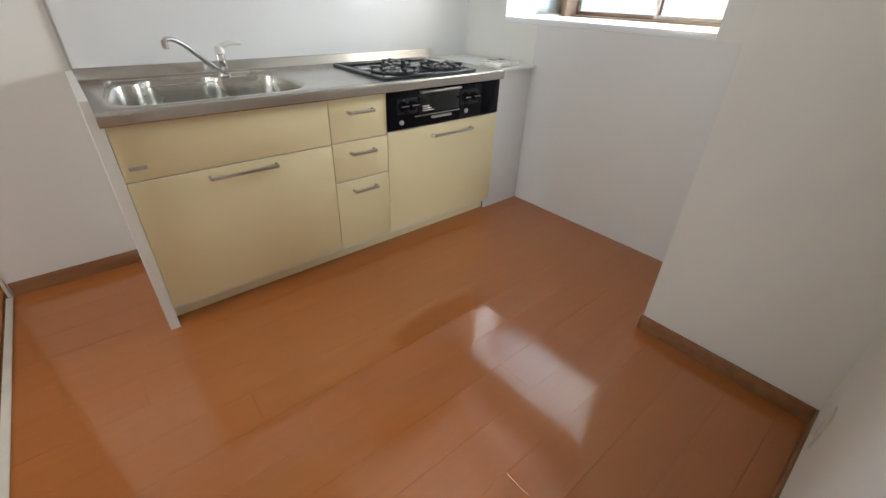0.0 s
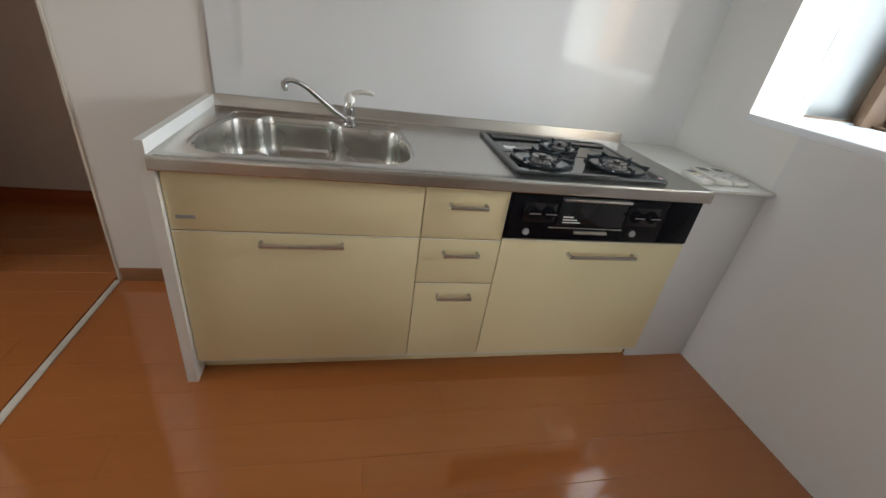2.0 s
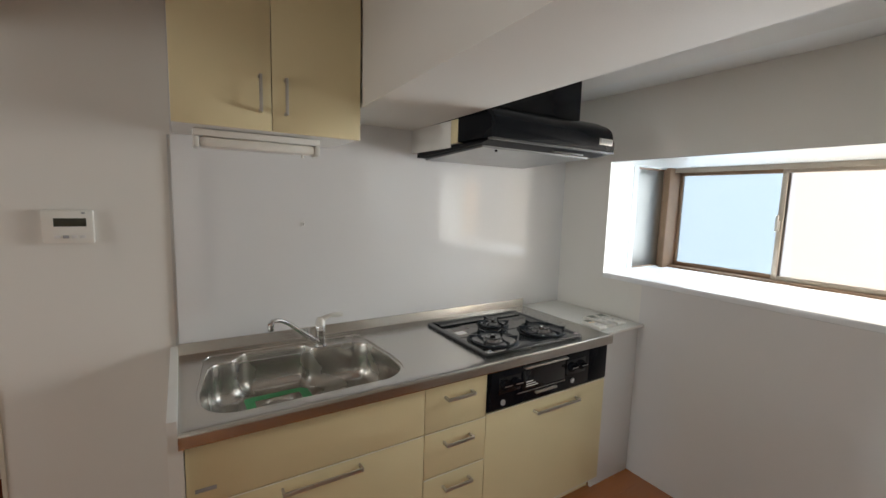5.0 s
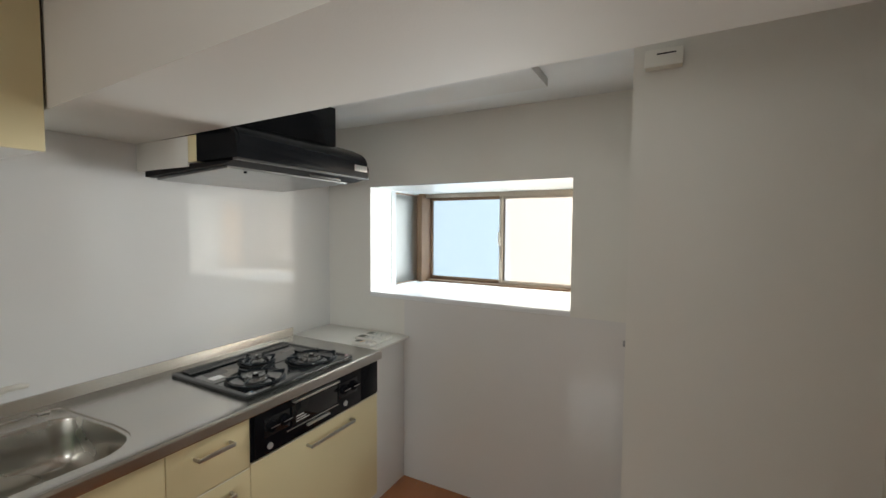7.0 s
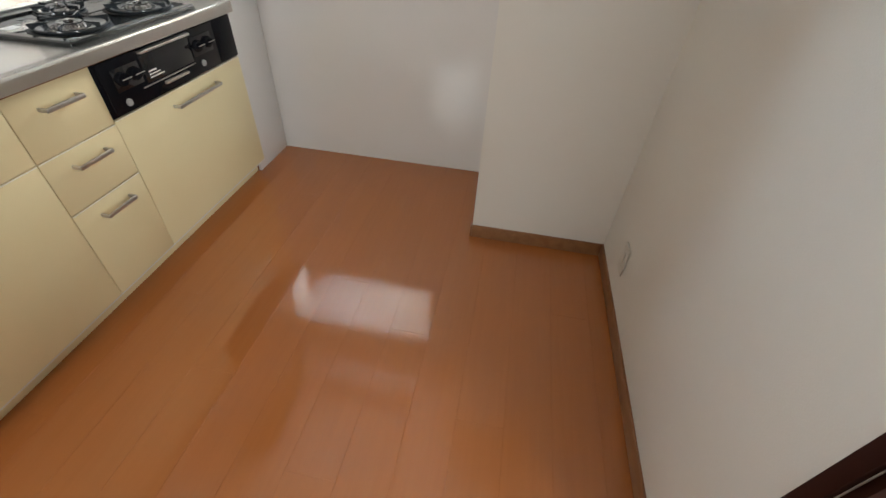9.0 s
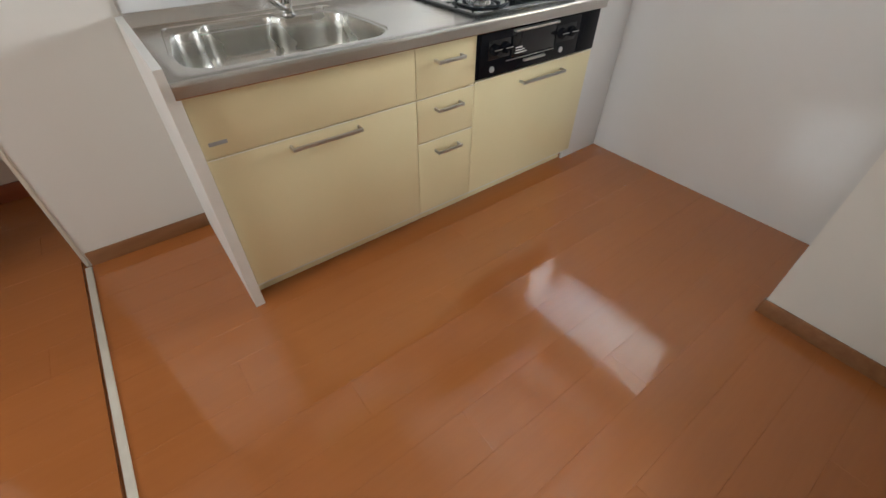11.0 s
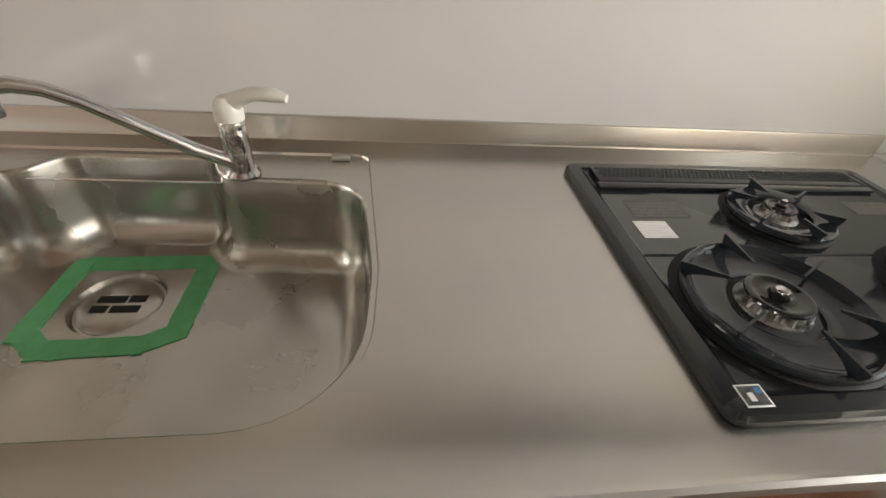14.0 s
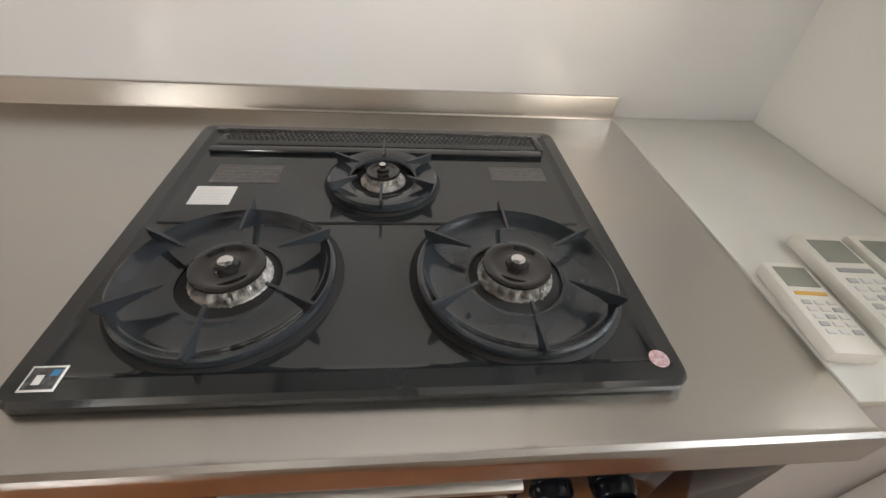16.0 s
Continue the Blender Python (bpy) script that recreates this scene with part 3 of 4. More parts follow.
part("slot", bm, M_HOLE, plug)
# rail across the pocket at the back of the sink
bm = sweep(bmesh.new(), [(0.172, -0.138, ZT - 0.022), (0.32, -0.140, ZT - 0.022), (0.472, -0.142, ZT - 0.022)], 0.002, 8)
part("rail", bm, M_CHROME, top)
# green tape round the drain
rnd = random.Random(5)
zt = ZT - 0.1666
tape = thing("masking_tape", (0.315, -0.262, zt), "green masking tape stuck round the sink drain", "tape")
strips = [((0.198, -0.178), (0.441, -0.173), 0.036), ((0.424, -0.157), (0.426, -0.345), 0.036), ((0.437, -0.330), (0.376, -0.362), 0.034), ((0.394, -0.357), (0.246, -0.364), 0.034), ((0.262, -0.368), (0.212, -0.328), 0.032), ((0.218, -0.350), (0.217, -0.165), 0.033)]
for i, (p, q, w) in enumerate(strips):
    bm = bmesh.new()
    p, q = Vector(p), Vector(q)
    dr = (q - p).normalized()
    nn = Vector((-dr.y, dr.x)) * w / 2
    k = 8
    lo = [p.lerp(q, j / k) - nn * (1 + rnd.uniform(-0.07, 0.07)) for j in range(k + 1)]
    hi = [p.lerp(q, j / k) + nn * (1 + rnd.uniform(-0.07, 0.07)) for j in range(k + 1)]
    up = [(bm.verts.new((a_.x, a_.y, zt + 0.0003 * i + 0.0008)), bm.verts.new((b_.x, b_.y, zt + 0.0003 * i + 0.0008))) for a_, b_ in zip(lo, hi)]
    dn = [(bm.verts.new((a_.x, a_.y, zt)), bm.verts.new((b_.x, b_.y, zt))) for a_, b_ in zip(lo, hi)]
    for j in range(k):
        bm.faces.new((up[j][0], up[j + 1][0], up[j + 1][1], up[j][1]))
        bm.faces.new((dn[j][0], dn[j + 1][0], up[j + 1][0], up[j][0]))
        bm.faces.new((dn[j][1], dn[j + 1][1], up[j + 1][1], up[j][1]))
    for j in (0, k):
        bm.faces.new((dn[j][0], dn[j][1], up[j][1], up[j][0]))
    part("tape_strip", bm, M_GREEN, tape)

# faucet
tap = thing("faucet", (0.508, -0.145, ZT - 0.003), "chrome single-lever kitchen faucet with ivory lever", "faucet")
fx, fy = 0.508, -0.145
part("base_plate", lathe(bmesh.new(), [(0.001, 0), (0.026, 0), (0.026, 0.004), (0.021, 0.010), (0.001, 0.010)], (fx, fy, ZT - 0.003), 32), M_CHROME, tap)
part("column", lathe(bmesh.new(), [(0.001, 0), (0.0185, 0), (0.019, 0.03), (0.0185, 0.032), (0.0195, 0.034), (0.0195, 0.078), (0.018, 0.081), (0.001, 0.081)], (fx, fy, ZT + 0.007), 32), M_CHROME, tap)
sp = [(fx - 0.012, fy - 0.006, ZT + 0.022), (fx - 0.05, fy - 0.026, ZT + 0.050), (fx - 0.105, fy - 0.054, ZT + 0.100), (fx - 0.145, fy - 0.074, ZT + 0.136), (fx - 0.172, fy - 0.088, ZT + 0.154), (fx - 0.194, fy - 0.100, ZT + 0.162), (fx - 0.210, fy - 0.108, ZT + 0.161), (fx - 0.218, fy - 0.112, ZT + 0.152)]
part("spout", sweep(bmesh.new(), sp, [0.0115, 0.0105, 0.0095, 0.009, 0.009, 0.0095, 0.010, 0.010], 14), M_CHROME, tap)
part("aerator", lathe(bmesh.new(), [(0.001, 0), (0.011, 0), (0.0118, 0.004), (0.0118, 0.03), (0.001, 0.03)], (fx - 0.218, fy - 0.112, ZT + 0.128), 24), M_CHROME, tap)
bm = lathe(bmesh.new(), [(0.001, 0), (0.0205, 0), (0.021, 0.012), (0.0185, 0.026), (0.011, 0.034), (0.001, 0.036)], (fx, fy, ZT + 0.089), 28)
sweep(bm, [(fx, fy, ZT + 0.105), (fx + 0.018, fy - 0.004, ZT + 0.121), (fx + 0.043, fy - 0.01, ZT + 0.131), (fx + 0.074, fy - 0.016, ZT + 0.132), (fx + 0.091, fy - 0.02, ZT + 0.129)], [0.014, 0.012, 0.010, 0.010, 0.006], 14, 1.0)
part("lever", bm, M_LEVER, tap, "ivory plastic lever")

# small recessed fittings on the sink deck
solo("deck_clip", boxes((0.640, 0.672, -0.092, -0.080, ZT - 0.004, ZT + 0.003), r=0.002), M_NICKEL, (0.656, -0.086, ZT - 0.004), "small steel clip behind the sink", "clip")

# ---- hob ----
HZ = ZT + 0.001
hob = thing("gas_hob", (1.347, -0.356, HZ), "black enamel three-burner built-in gas hob", "hob")
rim = [(1.054, -0.605, 0.018), (1.645, -0.605, 0.018), (1.645, -0.107, 0.022), (1.054, -0.107, 0.022)]
bm = bmesh.new()
prev = None
for dd, dz in ((0.0, 0.0), (0.0, 0.008), (0.004, 0.013), (0.022, 0.014), (0.027, 0.010), (0.032, 0.009)):
    cur = loop(bm, outline(rim, dd, 6), HZ + dz)
    if prev:
        bridge(bm, prev, cur)
    prev = cur
bm.faces.new(prev)
part("top_plate", bm, M_ENAMEL, hob)
part("seam", boxes((1.085, 1.61, -0.3695, -0.368, HZ + 0.009, HZ + 0.0105)), M_HOLE, hob)
# exhaust grille
g = part("exhaust_grille", boxes((1.095, 1.600, -0.180, -0.126, HZ + 0.009, HZ + 0.016), r=0.003), M_ENAMEL, hob)
bm = bmesh.new()
for i in range(60):
    for j in range(4):
        x = 1.105 + i * 0.0083 + (j % 2) * 0.004
        y = -0.136 - j * 0.009
        box(bm, x - 0.0026, x + 0.0026, y - 0.0032, y + 0.0032, HZ + 0.0161, HZ + 0.0165)
tagged(part("perforation", bm, M_HOLE, g), kind="stuff")
part("grille_bar", boxes((1.088, 1.606, -0.199, -0.182, HZ + 0.0095, HZ + 0.0165), r=0.004), M_ENAMEL, hob)
part("grille_end", boxes((1.6015, 1.613, -0.180, -0.128, HZ + 0.0095, HZ + 0.0155), r=0.003), M_IRON, hob)


def burner(name, cx, cy, R, rc, phase, spark, flat):
    zb = HZ + 0.009
    bz = part(name, lathe(bmesh.new(), [(0.001, 0), (R * 1.04, 0), (R * 1.07, 0.0006), (R * 1.04, 0.0016), (0.001, 0.0016)], (cx, cy, zb), 48), M_HOLE, hob)
    if flat:
        prof = [(R * 0.97, 0.003), (R, 0.007), (R * 0.99, 0.012), (R * 0.94, 0.0145), (R * 0.64, 0.0135), (R * 0.59, 0.011), (R * 0.59, 0.003)]
    else:
        prof = [(R * 0.98, 0.002), (R * 0.998, 0.006), (R * 1.004, 0.0105), (R * 0.995, 0.0140), (R * 0.970, 0.0155), (R * 0.945, 0.0145), (R * 0.92, 0.0120), (R * 0.88, 0.0088), (R * 0.82, 0.0062), (R * 0.74, 0.0044), (R * 0.64, 0.0034), (rc * 1.60, 0.0030), (rc * 1.46, 0.0040), (rc * 1.42, 0.0034), (rc * 1.41, 0.0014)]
    part("tray_ring", lathe(bmesh.new(), prof, (cx, cy - 0.004, zb), 64, closed=True), M_IRON, bz, "enamelled tray ring")
    for k in range(6):
        bm = bmesh.new()
        ang = radians(phase + 60 * k)
        u = Vector((math.cos(ang), math.sin(ang), 0))
        w = Vector((-u.y, u.x, 0)) * 0.0016
        c = Vector((cx, cy - 0.004, zb))
        pr = [(R * 0.50, 0.0238), (R * 0.50, 0.0262), (R * 1.03, 0.0275), (R * 1.035, 0.0245), (R * 0.99, 0.012), (R * 0.93, 0.0095), (R * 0.80, 0.0165)]
        lo = [bm.verts.new(c + u * r + Vector((0, 0, z)) - w) for r, z in pr]
        hi = [bm.verts.new(c + u * r + Vector((0, 0, z)) + w) for r, z in pr]
        bm.faces.new(lo)
        bm.faces.new(hi[::-1])
        for q in range(len(pr)):
            bm.faces.new((lo[q], lo[(q + 1) % len(pr)], hi[(q + 1) % len(pr)], hi[q]))
        part("fin", bm, M_IRON, bz)
    # flame ring with teeth, one casting
    bm = bmesh.new()
    n, prev = 84, None
    for r0, z, tooth in ((rc * 1.17, 0.0018, 0), (rc * 1.15, 0.004, 0), (rc * 1.04, 0.0052, 0), (rc * 0.99, 0.0066, 1), (rc * 0.93, 0.0145, 1), (rc * 0.86, 0.0152, 0), (0.001, 0.0152, 0)):
        cur = []
        for k in range(n):
            out = tooth and k % 4 < 2
            r = r0 * (1.11 if out else 0.98) * (1 + 0.012 * math.sin(k * 2.4 + phase))
            ang = 2 * math.pi * k / n
            cur.append(bm.verts.new((cx + r * math.cos(ang), cy + r * math.sin(ang), zb + z)))
        if prev:
            for k in range(n):
                bm.faces.new((prev[k], prev[(k + 1) % n], cur[(k + 1) % n], cur[k]))
        prev = cur
    part("burner_ring", bm, M_BURN, bz, "worn alloy flame ring")
    if flat:
        part("burner_base", lathe(bmesh.new(), [(0.001, 0.0015), (0.0315, 0.0015), (0.0320, 0.0035), (0.0295, 0.0060), (0.0250, 0.0075), (0.001, 0.0080)], (cx, cy, zb), 40), M_BURN, bz)
    part("burner_cap", lathe(bmesh.new(), [(0.001, 0.0154), (rc * 0.98, 0.0154), (rc * 1.03, 0.0170), (rc * 1.01, 0.0192), (rc * 0.93, 0.0204), (rc * 0.80, 0.0200), (rc * 0.70, 0.0180), (rc * 0.40, 0.0176), (rc * 0.34, 0.0190), (0.001, 0.0190)], (cx, cy, zb), 40), M_CAP, bz)
    top_r, top_z = (0.20, 0.031) if flat else (0.21, 0.0275)
    part("sensor_collar", lathe(bmesh.new(), [(0.001, 0.0175), (rc * 0.36, 0.0175), (rc * 0.34, 0.0235), (rc * 0.28, 0.0250), (0.001, 0.0250)], (cx, cy, zb), 24), M_CAP, bz)
    part("sensor", lathe(bmesh.new(), [(0.001, 0.0245), (rc * top_r, 0.0245), (rc * top_r, top_z - 0.001), (rc * (top_r - 0.04), top_z), (0.001, top_z)], (cx, cy, zb), 20), M_CHROME, bz, "bright metal sensor tip")
    u = Vector((math.cos(radians(spark)), math.sin(radians(spark)), 0)) * rc * 1.15
    part("igniter", cyl(bmesh.new(), Vector((cx, cy, zb + 0.003)) + u, Vector((cx, cy, zb + 0.013)) + u * 0.98, 0.0024, 0.0017, n=10), M_BURN, bz)


burner("burner", 1.199, -0.464, 0.1095, 0.037, 90, -75, False)
burner("burner", 1.505, -0.464, 0.111, 0.037, 91, -60, False)
burner("burner", 1.352, -0.273, 0.077, 0.023, 90, -90, True)

zl = HZ + 0.0093
s = part("sticker", boxes((1.073, 1.101, -0.594, -0.570, HZ + 0.0142, HZ + 0.0146), r=0.003), M_LABEL, hob, "white-edged sticker with a dark and blue emblem")
part("emblem", boxes((1.0750, 1.0990, -0.592, -0.572, HZ + 0.0147, HZ + 0.0149)), M_EMBLEM, s)
part("emblem_mark", boxes((1.081, 1.087, -0.588, -0.579, HZ + 0.0150, HZ + 0.0152)), M_LABEL, s)
part("emblem_blue", boxes((1.0910, 1.0970, -0.580, -0.574, HZ + 0.0150, HZ + 0.0152)), M_BLUE, s)
part("round_sticker", lathe(bmesh.new(), [(0.001, 0), (0.0095, 0), (0.0095, 0.0004), (0.001, 0.0004)], (1.620, -0.580, HZ + 0.0142), 24), M_PINK, hob, "small round pink sticker")
s = part("caution_label", boxes((1.104, 1.156, -0.331, -0.289, zl, zl + 0.0003)), M_LABEL, hob, "white caution label")
bm = bmesh.new()
for k in range(6):
    box(bm, 1.107, 1.151 - (k % 3) * 0.006, -0.3265 + k * 0.0065, -0.3255 + k * 0.0065, zl + 0.0004, zl + 0.0005)
part("print", bm, M_PRINT, s)
for x0, x1, y0, n_ in ((1.114, 1.206, -0.276, 5), (1.512, 1.597, -0.262, 4)):
    bm = boxes((x0, x1, y0 - 0.003, y0 + n_ * 0.009, zl, zl + 0.0001))
    nb = part("notice", bm, M_NOTE, hob, "dim printed notice")
    bm = bmesh.new()
    for k in range(n_):
        box(bm, x0 + 0.002, x1 - 0.004 - (k % 2) * 0.02, y0 + k * 0.0085, y0 + 0.003 + k * 0.0085, zl + 0.0002, zl + 0.0003)
    part("print", bm, M_DIM, nb)

# ---- grill front ----
grill = thing("grill_front", (1.42, -0.6, 0.62), "black stove grill front with knobs and a dark glass window", "stove")
part("panel", boxes((1.046, 1.80, YF - 0.001, YF + 0.16, 0.627, 0.808), r=0.002), M_BLACK, grill)
part("facia", boxes((1.056, 1.655, YF - 0.012, YF - 0.0015, 0.633, 0.800), r=0.004), M_BLACK, grill)
part("filler", boxes((1.662, 1.795, YF - 0.006, YF - 0.0015, 0.633, 0.800), r=0.003), M_BLACK, grill)
w = part("glass_window", boxes((1.225, 1.485, YF - 0.016, YF - 0.0125, 0.690, 0.786), r=0.003), M_GLASSB, grill, "dark glass grill window")
part("grill_handle", boxes((1.225, 1.485, YF - 0.034, YF - 0.0125, 0.789, 0.798), r=0.003), M_NICKEL, grill, "thin silver grill handle")
part("pull", boxes((1.30, 1.43, YF - 0.026, YF - 0.0125, 0.662, 0.673), r=0.003), M_NICKEL, grill)
part("lower_edge", boxes((1.20, 1.49, YF - 0.017, YF - 0.0125, 0.680, 0.6835), r=0.001), M_NICKEL, grill)
for x0, x1 in ((1.095, 1.215), (1.495, 1.625)):
    part("knob_plate", boxes((x0, x1, YF - 0.0145, YF - 0.0125, 0.700, 0.772), r=0.0015), M_GLASSB, grill)
for x in (1.125, 1.185, 1.527, 1.592):
    k = part("knob", lathe(bmesh.new(), [(0.001, 0), (0.0225, 0), (0.0215, 0.010), (0.019, 0.013), (0.001, 0.013)], (0, 0, 0), 24), M_BLACK, grill)
    k.data.transform(Matrix.Translation(Vector((x, YF - 0.0147, 0.738)) - ORIGIN[grill]) @ Matrix.Rotation(radians(90), 4, "X") @ Matrix.Translation(ORIGIN[grill]))
    part("knob_grip", boxes((x - 0.021, x + 0.021, YF - 0.040, YF - 0.0275, 0.731, 0.745), r=0.004), M_BLACK, k)
    # Nickel strip standing in for the light caught along the grip.
    part("grip_glint", boxes((x - 0.020, x + 0.020, YF - 0.0412, YF - 0.0402, 0.7405, 0.7435)), M_NICKEL, k)
for x, z in ((1.12, 0.662), (1.54, 0.668)):
    part("timer_button", cyl(bmesh.new(), (x, YF - 0.0125, z), (x, YF - 0.018, z), 0.0125, 0.0115, n=28), M_GREY, grill)
part("print_bar", boxes((1.245, 1.285, YF - 0.0168, YF - 0.0163, 0.722, 0.727), (1.245, 1.30, YF - 0.0168, YF - 0.0163, 0.712, 0.716), (1.245, 1.315, YF - 0.0168, YF - 0.0163, 0.702, 0.706)), M_LABEL, w)

# ---- remotes on the ledge ----
def remote(x, y, w, l, h, turn, lab, small):
    base = thing("remote_control", (x, y, 0.8535), lab, "remote control", "remote controls on the ledge")
    m = Matrix.Translation((x, y, 0.8535)) @ Matrix.Rotation(radians(turn), 4, "Z")

    def add(name, bm, mat, parent):
        bm.transform(m)
        return part(name, bm, mat, parent)

    c = add("case", boxes((-w / 2, w / 2, -l / 2, l / 2, 0, h), r=0.006), M_PLAST, base)
    add("display", boxes((-w * 0.36, w * 0.36, l * 0.18, l * 0.42, h, h + 0.0006), r=0.0002), M_LCD, base)
    add("orange_key", boxes((-w * 0.34, w * 0.34, l * 0.08, l * 0.12, h, h + 0.001), r=0.0003), M_ORANGE if small else M_GREY, base)
    for r_ in range(5):
        for c_ in range(3):
            bx, by = (c_ - 1) * w * 0.26, l * 0.0 - r_ * l * 0.075
            add("key", boxes((bx - w * 0.09, bx + w * 0.09, by - l * 0.022, by + l * 0.022, h, h + 0.0015), r=0.0005), M_KEY if (r_ + c_) % 3 == 0 else M_LABEL, base)
    return base


remote(1.829, -0.521, 0.054, 0.132, 0.019, -5, "slim ivory remote control with an orange key row", True)
remote(1.915, -0.490, 0.064, 0.175, 0.019, -4, "ivory remote control with a grey display", False)
remote(1.990, -0.492, 0.064, 0.175, 0.019, -4, "ivory remote control lying against the wall", False)

# ---- water heater control on the wall ----
ctl = thing("water_heater_control", (-0.302, 0, 1.30), "white wall control panel with a dark display strip", "control panel")
part("case", boxes((-0.376, -0.241, -0.022, 0, 1.304, 1.417), r=0.004), M_PLAST, ctl)
part("display", boxes((-0.345, -0.26, -0.0235, -0.0225, 1.362, 1.390), r=0.0003), M_LCDD, ctl)
for i in range(4):
    part("button", boxes((-0.345 + i * 0.022, -0.329 + i * 0.022, -0.0245, -0.0225, 1.322, 1.332), r=0.0005), M_GREY if i == 1 else M_LABEL, ctl)
part("lamp", boxes((-0.272, -0.262, -0.0235, -0.0225, 1.405, 1.411), r=0.0003), M_GREY, ctl)

# ---- wall cabinet ----
UY, UZ0, UZ1 = -0.36, 1.702, 2.232
wc = thing("wall_cabinet", (0.3, -0.18, UZ0), "cream two-door wall cabinet under the ceiling", "cabinet")
part("body", boxes((0.002, 0.600, UY + 0.019, -0.007, UZ0 + 0.002, UZ1)), M_WHITE, wc)
for x0, x1, hx in ((0.002, 0.288, 0.252), (0.291, 0.600, 0.333)):
    d = part("door", boxes((x0, x1, UY, UY + 0.018, UZ0, UZ1), r=0.0015), M_CREAM, wc)
    bm = bmesh.new()
    box(bm, hx - 0.005, hx + 0.005, UY - 0.030, UY - 0.022, 1.757, 1.876, r=0.002)
    box(bm, hx - 0.005, hx + 0.005, UY - 0.024, UY, 1.757, 1.767, r=0.002)
    box(bm, hx - 0.005, hx + 0.005, UY - 0.024, UY, 1.866, 1.876, r=0.002)
    part("handle", bm, M_NICKEL, d, "satin metal bar handle")

fl = thing("cabinet_light", (0.27, -0.225, 1.64), "ivory strip light under the wall cabinet, switched off", "light")
part("housing", boxes((0.06, 0.478, -0.265, -0.185, 1.678, 1.7015), r=0.004), M_PLAST, fl)
part("diffuser", boxes((0.078, 0.460, -0.260, -0.190, 1.643, 1.6775), r=0.012), M_PLAST, fl)
for x in (0.06, 0.460):
    part("end_cap", boxes((x, x + 0.018, -0.263, -0.187, 1.640, 1.6775), r=0.006), M_PLAST, fl)
part("pull_switch", lathe(bmesh.new(), [(0.001, 0), (0.005, 0.001), (0.005, 0.012), (0.001, 0.012)], (0.42, -0.225, 1.631), 16), M_PLAST, fl)

# ---- range hood ----
hood = thing("range_hood", (1.35, -0.3, 1.70), "black range hood with a metal filter plate", "range hood")


def prism(bm, prof, x0, x1):
    lo = [bm.verts.new((x0, y, z)) for y, z in prof]
    hi = [bm.verts.new((x1, y, z)) for y, z in prof]
    bm.faces.new(lo)
    bm.faces.new(hi[::-1])
    for k in range(len(prof)):
        bm.faces.new((lo[k], lo[(k + 1) % len(prof)], hi[(k + 1) % len(prof)], hi[k]))
    return bm


shell = [(-0.418, 1.728), (-0.642, 1.728), (-0.645, 1.733), (-0.645, 1.798), (-0.635, 1.820), (-0.61, 1.842), (-0.55, 1.868), (-0.48, 1.888), (-0.418, 1.892)]
bm = prism(bmesh.new(), shell, 1.003, 1.716)
bmesh.ops.bevel(bm, geom=[e for e in bm.edges if abs(e.verts[0].co.x - e.verts[1].co.x) < 1e-5 and min(v.co.z for v in e.verts) > 1.74], offset=0.012, segments=3, affect="EDGES")
part("shell", bm, M_HOOD, hood)
part("lip", boxes((1.003, 1.716, -0.648, -0.62, 1.7205, 1.7275), r=0.002), M_LIP, hood, "dull grey lower lip")
bm = prism(bmesh.new(), [(-0.06, 1.689), (-0.57, 1.711), (-0.618, 1.7200), (-0.06, 1.7275)], 1.008, 1.708)
part("underside", bm, M_MATT, hood)
part("filter_plate", prism(bmesh.new(), [(-0.085, 1.678), (-0.538, 1.7015), (-0.54, 1.7035), (-0.54, 1.7095), (-0.085, 1.688)], 1.04, 1.675), M_ZINC, hood, "silver filter plate")
part("knob", lathe(bmesh.new(), [(0.001, 0), (0.006, 0.001), (0.006, 0.009), (0.001, 0.009)], (1.13, -0.515, 1.692), 16), M_BLACK, hood)
p = part("switch_panel", boxes((1.610, 1.700, -0.6475, -0.6455, 1.755, 1.783), r=0.0005), M_NICKEL, hood)
part("slot_lamp", boxes((1.38, 1.57, -0.596, -0.588, 1.705, 1.713), r=0.001), M_LIP, hood)
for k in range(5):
    part("switch", boxes((1.617 + k * 0.016, 1.629 + k * 0.016, -0.6495, -0.648, 1.760, 1.779), r=0.0004), M_GREY, p)
part("duct_cover", boxes((1.06, 1.655, -0.49, -0.0065, 1.84, HW - 0.021), r=0.003), M_HOOD, hood)
part("rear_body", boxes((1.06, 1.69, -0.416, -0.0065, 1.729, 1.838)), M_HOOD, hood)
solo("hood_filler", boxes((1.003, 1.055, -0.362, -0.0065, 1.712, 1.8245), r=0.0015), M_WHITE, (1.03, -0.17, 1.712), "white boxed filler beside the range hood", "filler box")
solo("filler_strip", boxes((1.003, 1.055, -0.4155, -0.364, 1.728, 1.8245), r=0.001), M_CREAM, (1.03, -0.39, 1.728), "narrow cream strip beside the range hood", "filler strip")

# ---- small things ----
sen = thing("wall_device", (1.50, -1.92, 1.968), "small white plastic box high on the pillar", "sensor")
part("case", boxes((1.470, 1.508, -1.968, -1.868, 1.968, 2.019), r=0.004), M_PLAST, sen)
part("slit", boxes((1.4685, 1.4698, -1.95, -1.90, 2.001, 2.005)), M_HOLE, sen)

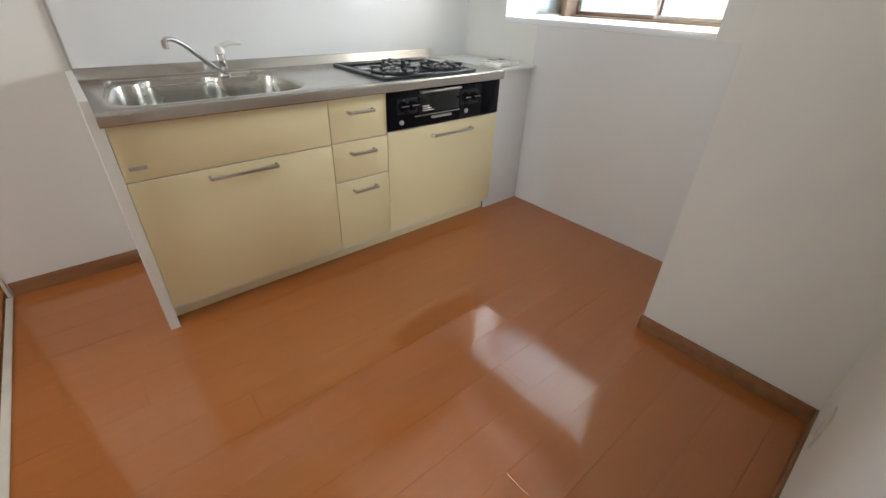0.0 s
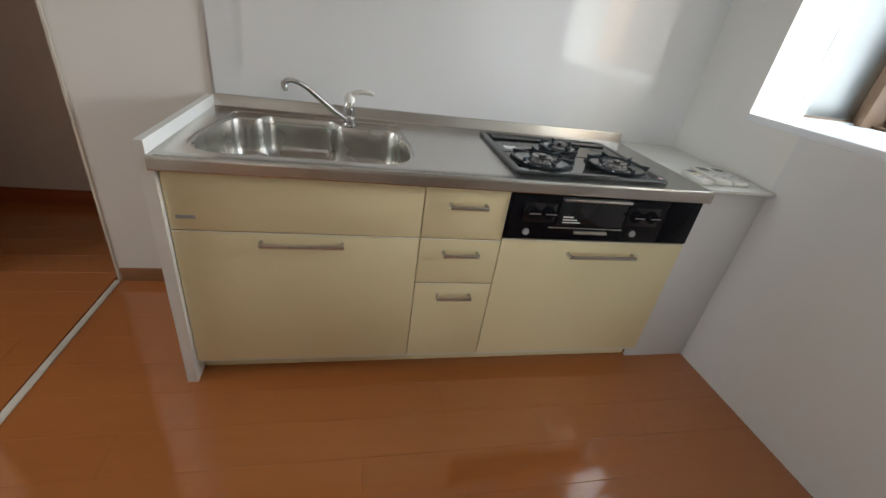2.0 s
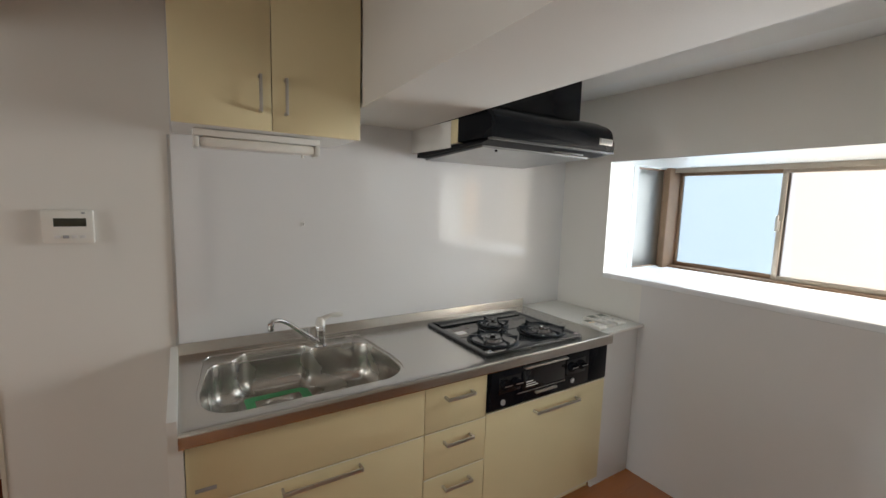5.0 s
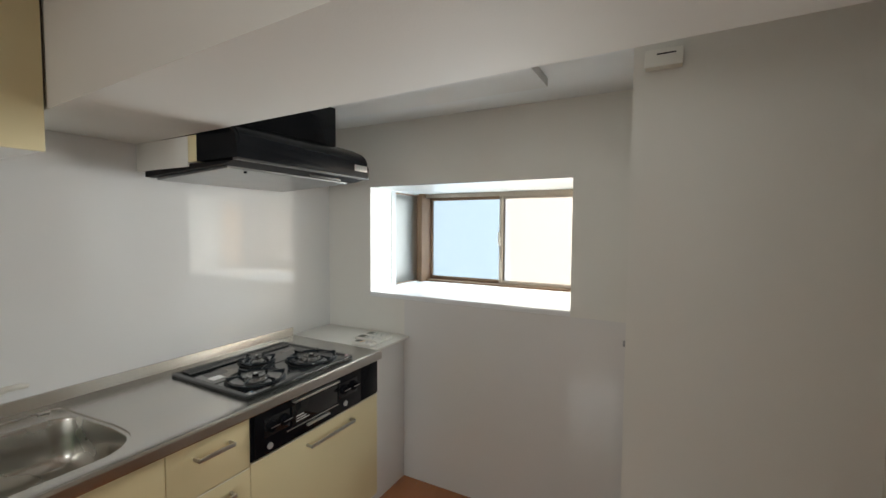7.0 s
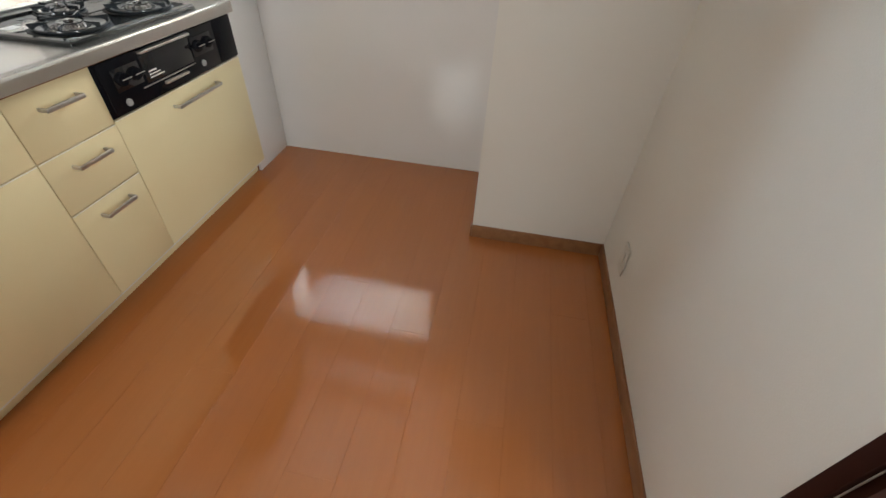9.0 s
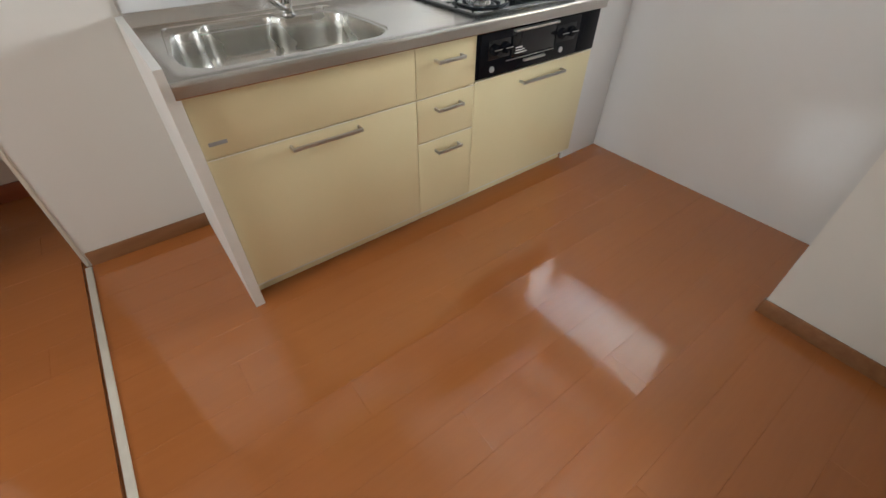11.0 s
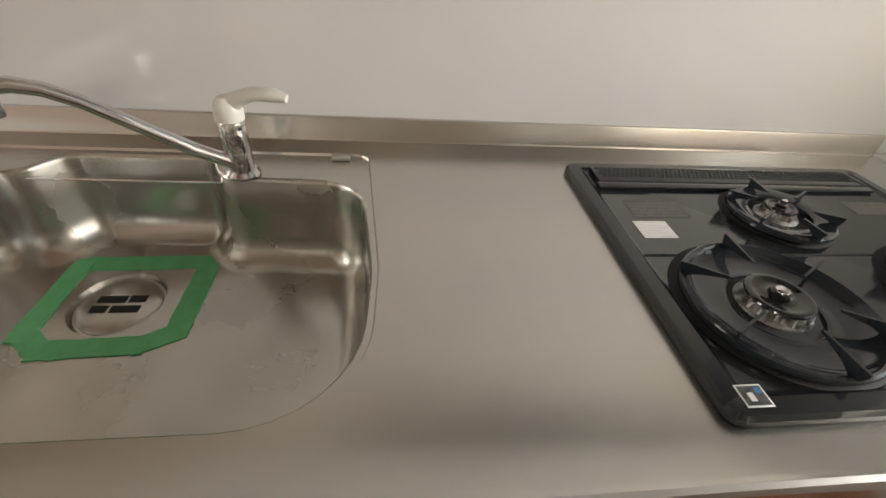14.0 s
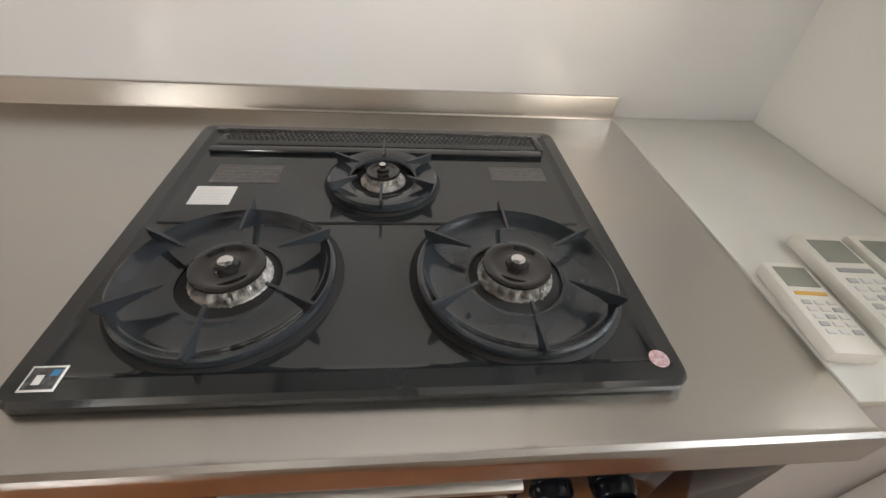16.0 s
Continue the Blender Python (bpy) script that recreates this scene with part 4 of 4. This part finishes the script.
out = thing("wall_socket", (1.221, YS, 0.23), "ivory wall socket near the floor", "socket")
part("plate", boxes((1.186, 1.256, YS, YS + 0.007, 0.17, 0.29), r=0.002), M_SOCKET, out)
part("outlet", boxes((1.209, 1.233, YS + 0.0071, YS + 0.010, 0.20, 0.26), r=0.001), M_SOCKET, out)

hk = thing("door_stop", (XW, -1.797, 0.97), "small grey rubber stop on the wall", "stop")
part("pad", boxes((XW - 0.02, XW, -1.812, -1.782, 0.958, 0.984), r=0.003), M_GREY, hk)

hk = thing("wall_hook", (0.47, -0.006, 1.36), "small clear stick-on hook on the kitchen panel", "hook")
part("plate", boxes((0.463, 0.479, -0.0085, -0.0062, 1.355, 1.376), r=0.001), M_LABEL, hk)
part("hook", sweep(bmesh.new(), [(0.4705, -0.009, 1.366), (0.4705, -0.018, 1.361), (0.4705, -0.022, 1.366), (0.4705, -0.022, 1.371)], 0.002, 8), M_CHROME, hk)

# ---- floors, board by board ----
slab = setting("floor", boxes((-3.02, XW, YS - 0.12, 1.12, -0.10, -0.0121)), M_FLOOR, "glossy orange-brown wooden floor boards")
PW = 0.1513
cache = {}


def plank_mesh(length):
    key = round(length, 3)
    if key not in cache:
        bm = bmesh.new()
        box(bm, 0, key - 0.0001, 0, PW - 0.0001, -0.012, 0)
        es = [e for e in bm.edges if min(v.co.z for v in e.verts) > -0.001]
        bmesh.ops.bevel(bm, geom=es, offset=0.0006, segments=1, affect="EDGES")
        cache[key] = finish("plank", bm, M_FLOOR, False)
    return cache[key]


def boards(x0, x1, y0, y1, offset):
    y, row = y1 - PW, 0
    while y > y0 - PW:
        x = x0
        start = offset[row % len(offset)]
        while x < x1 - 0.005:
            ln = min(start if x == x0 else 1.818, x1 - x)
            ob = new("plank", plank_mesh(ln))
            ob.parent = slab
            ob.location = (x, y, 0)
            x += ln
        y -= PW
        row += 1


J0 = -0.095 + PW
boards(XL, XW, YS, J0, (0.35, 1.10, 0.62, 1.61, 0.85, 1.40))
boards(-2.9, XL - 0.029, YS, J0 + 7 * PW, (0.40, 1.25, 0.85, 1.60, 0.60))
boards(XL - 0.029, 0.3, 0.13, J0 + 7 * PW, (0.829,))
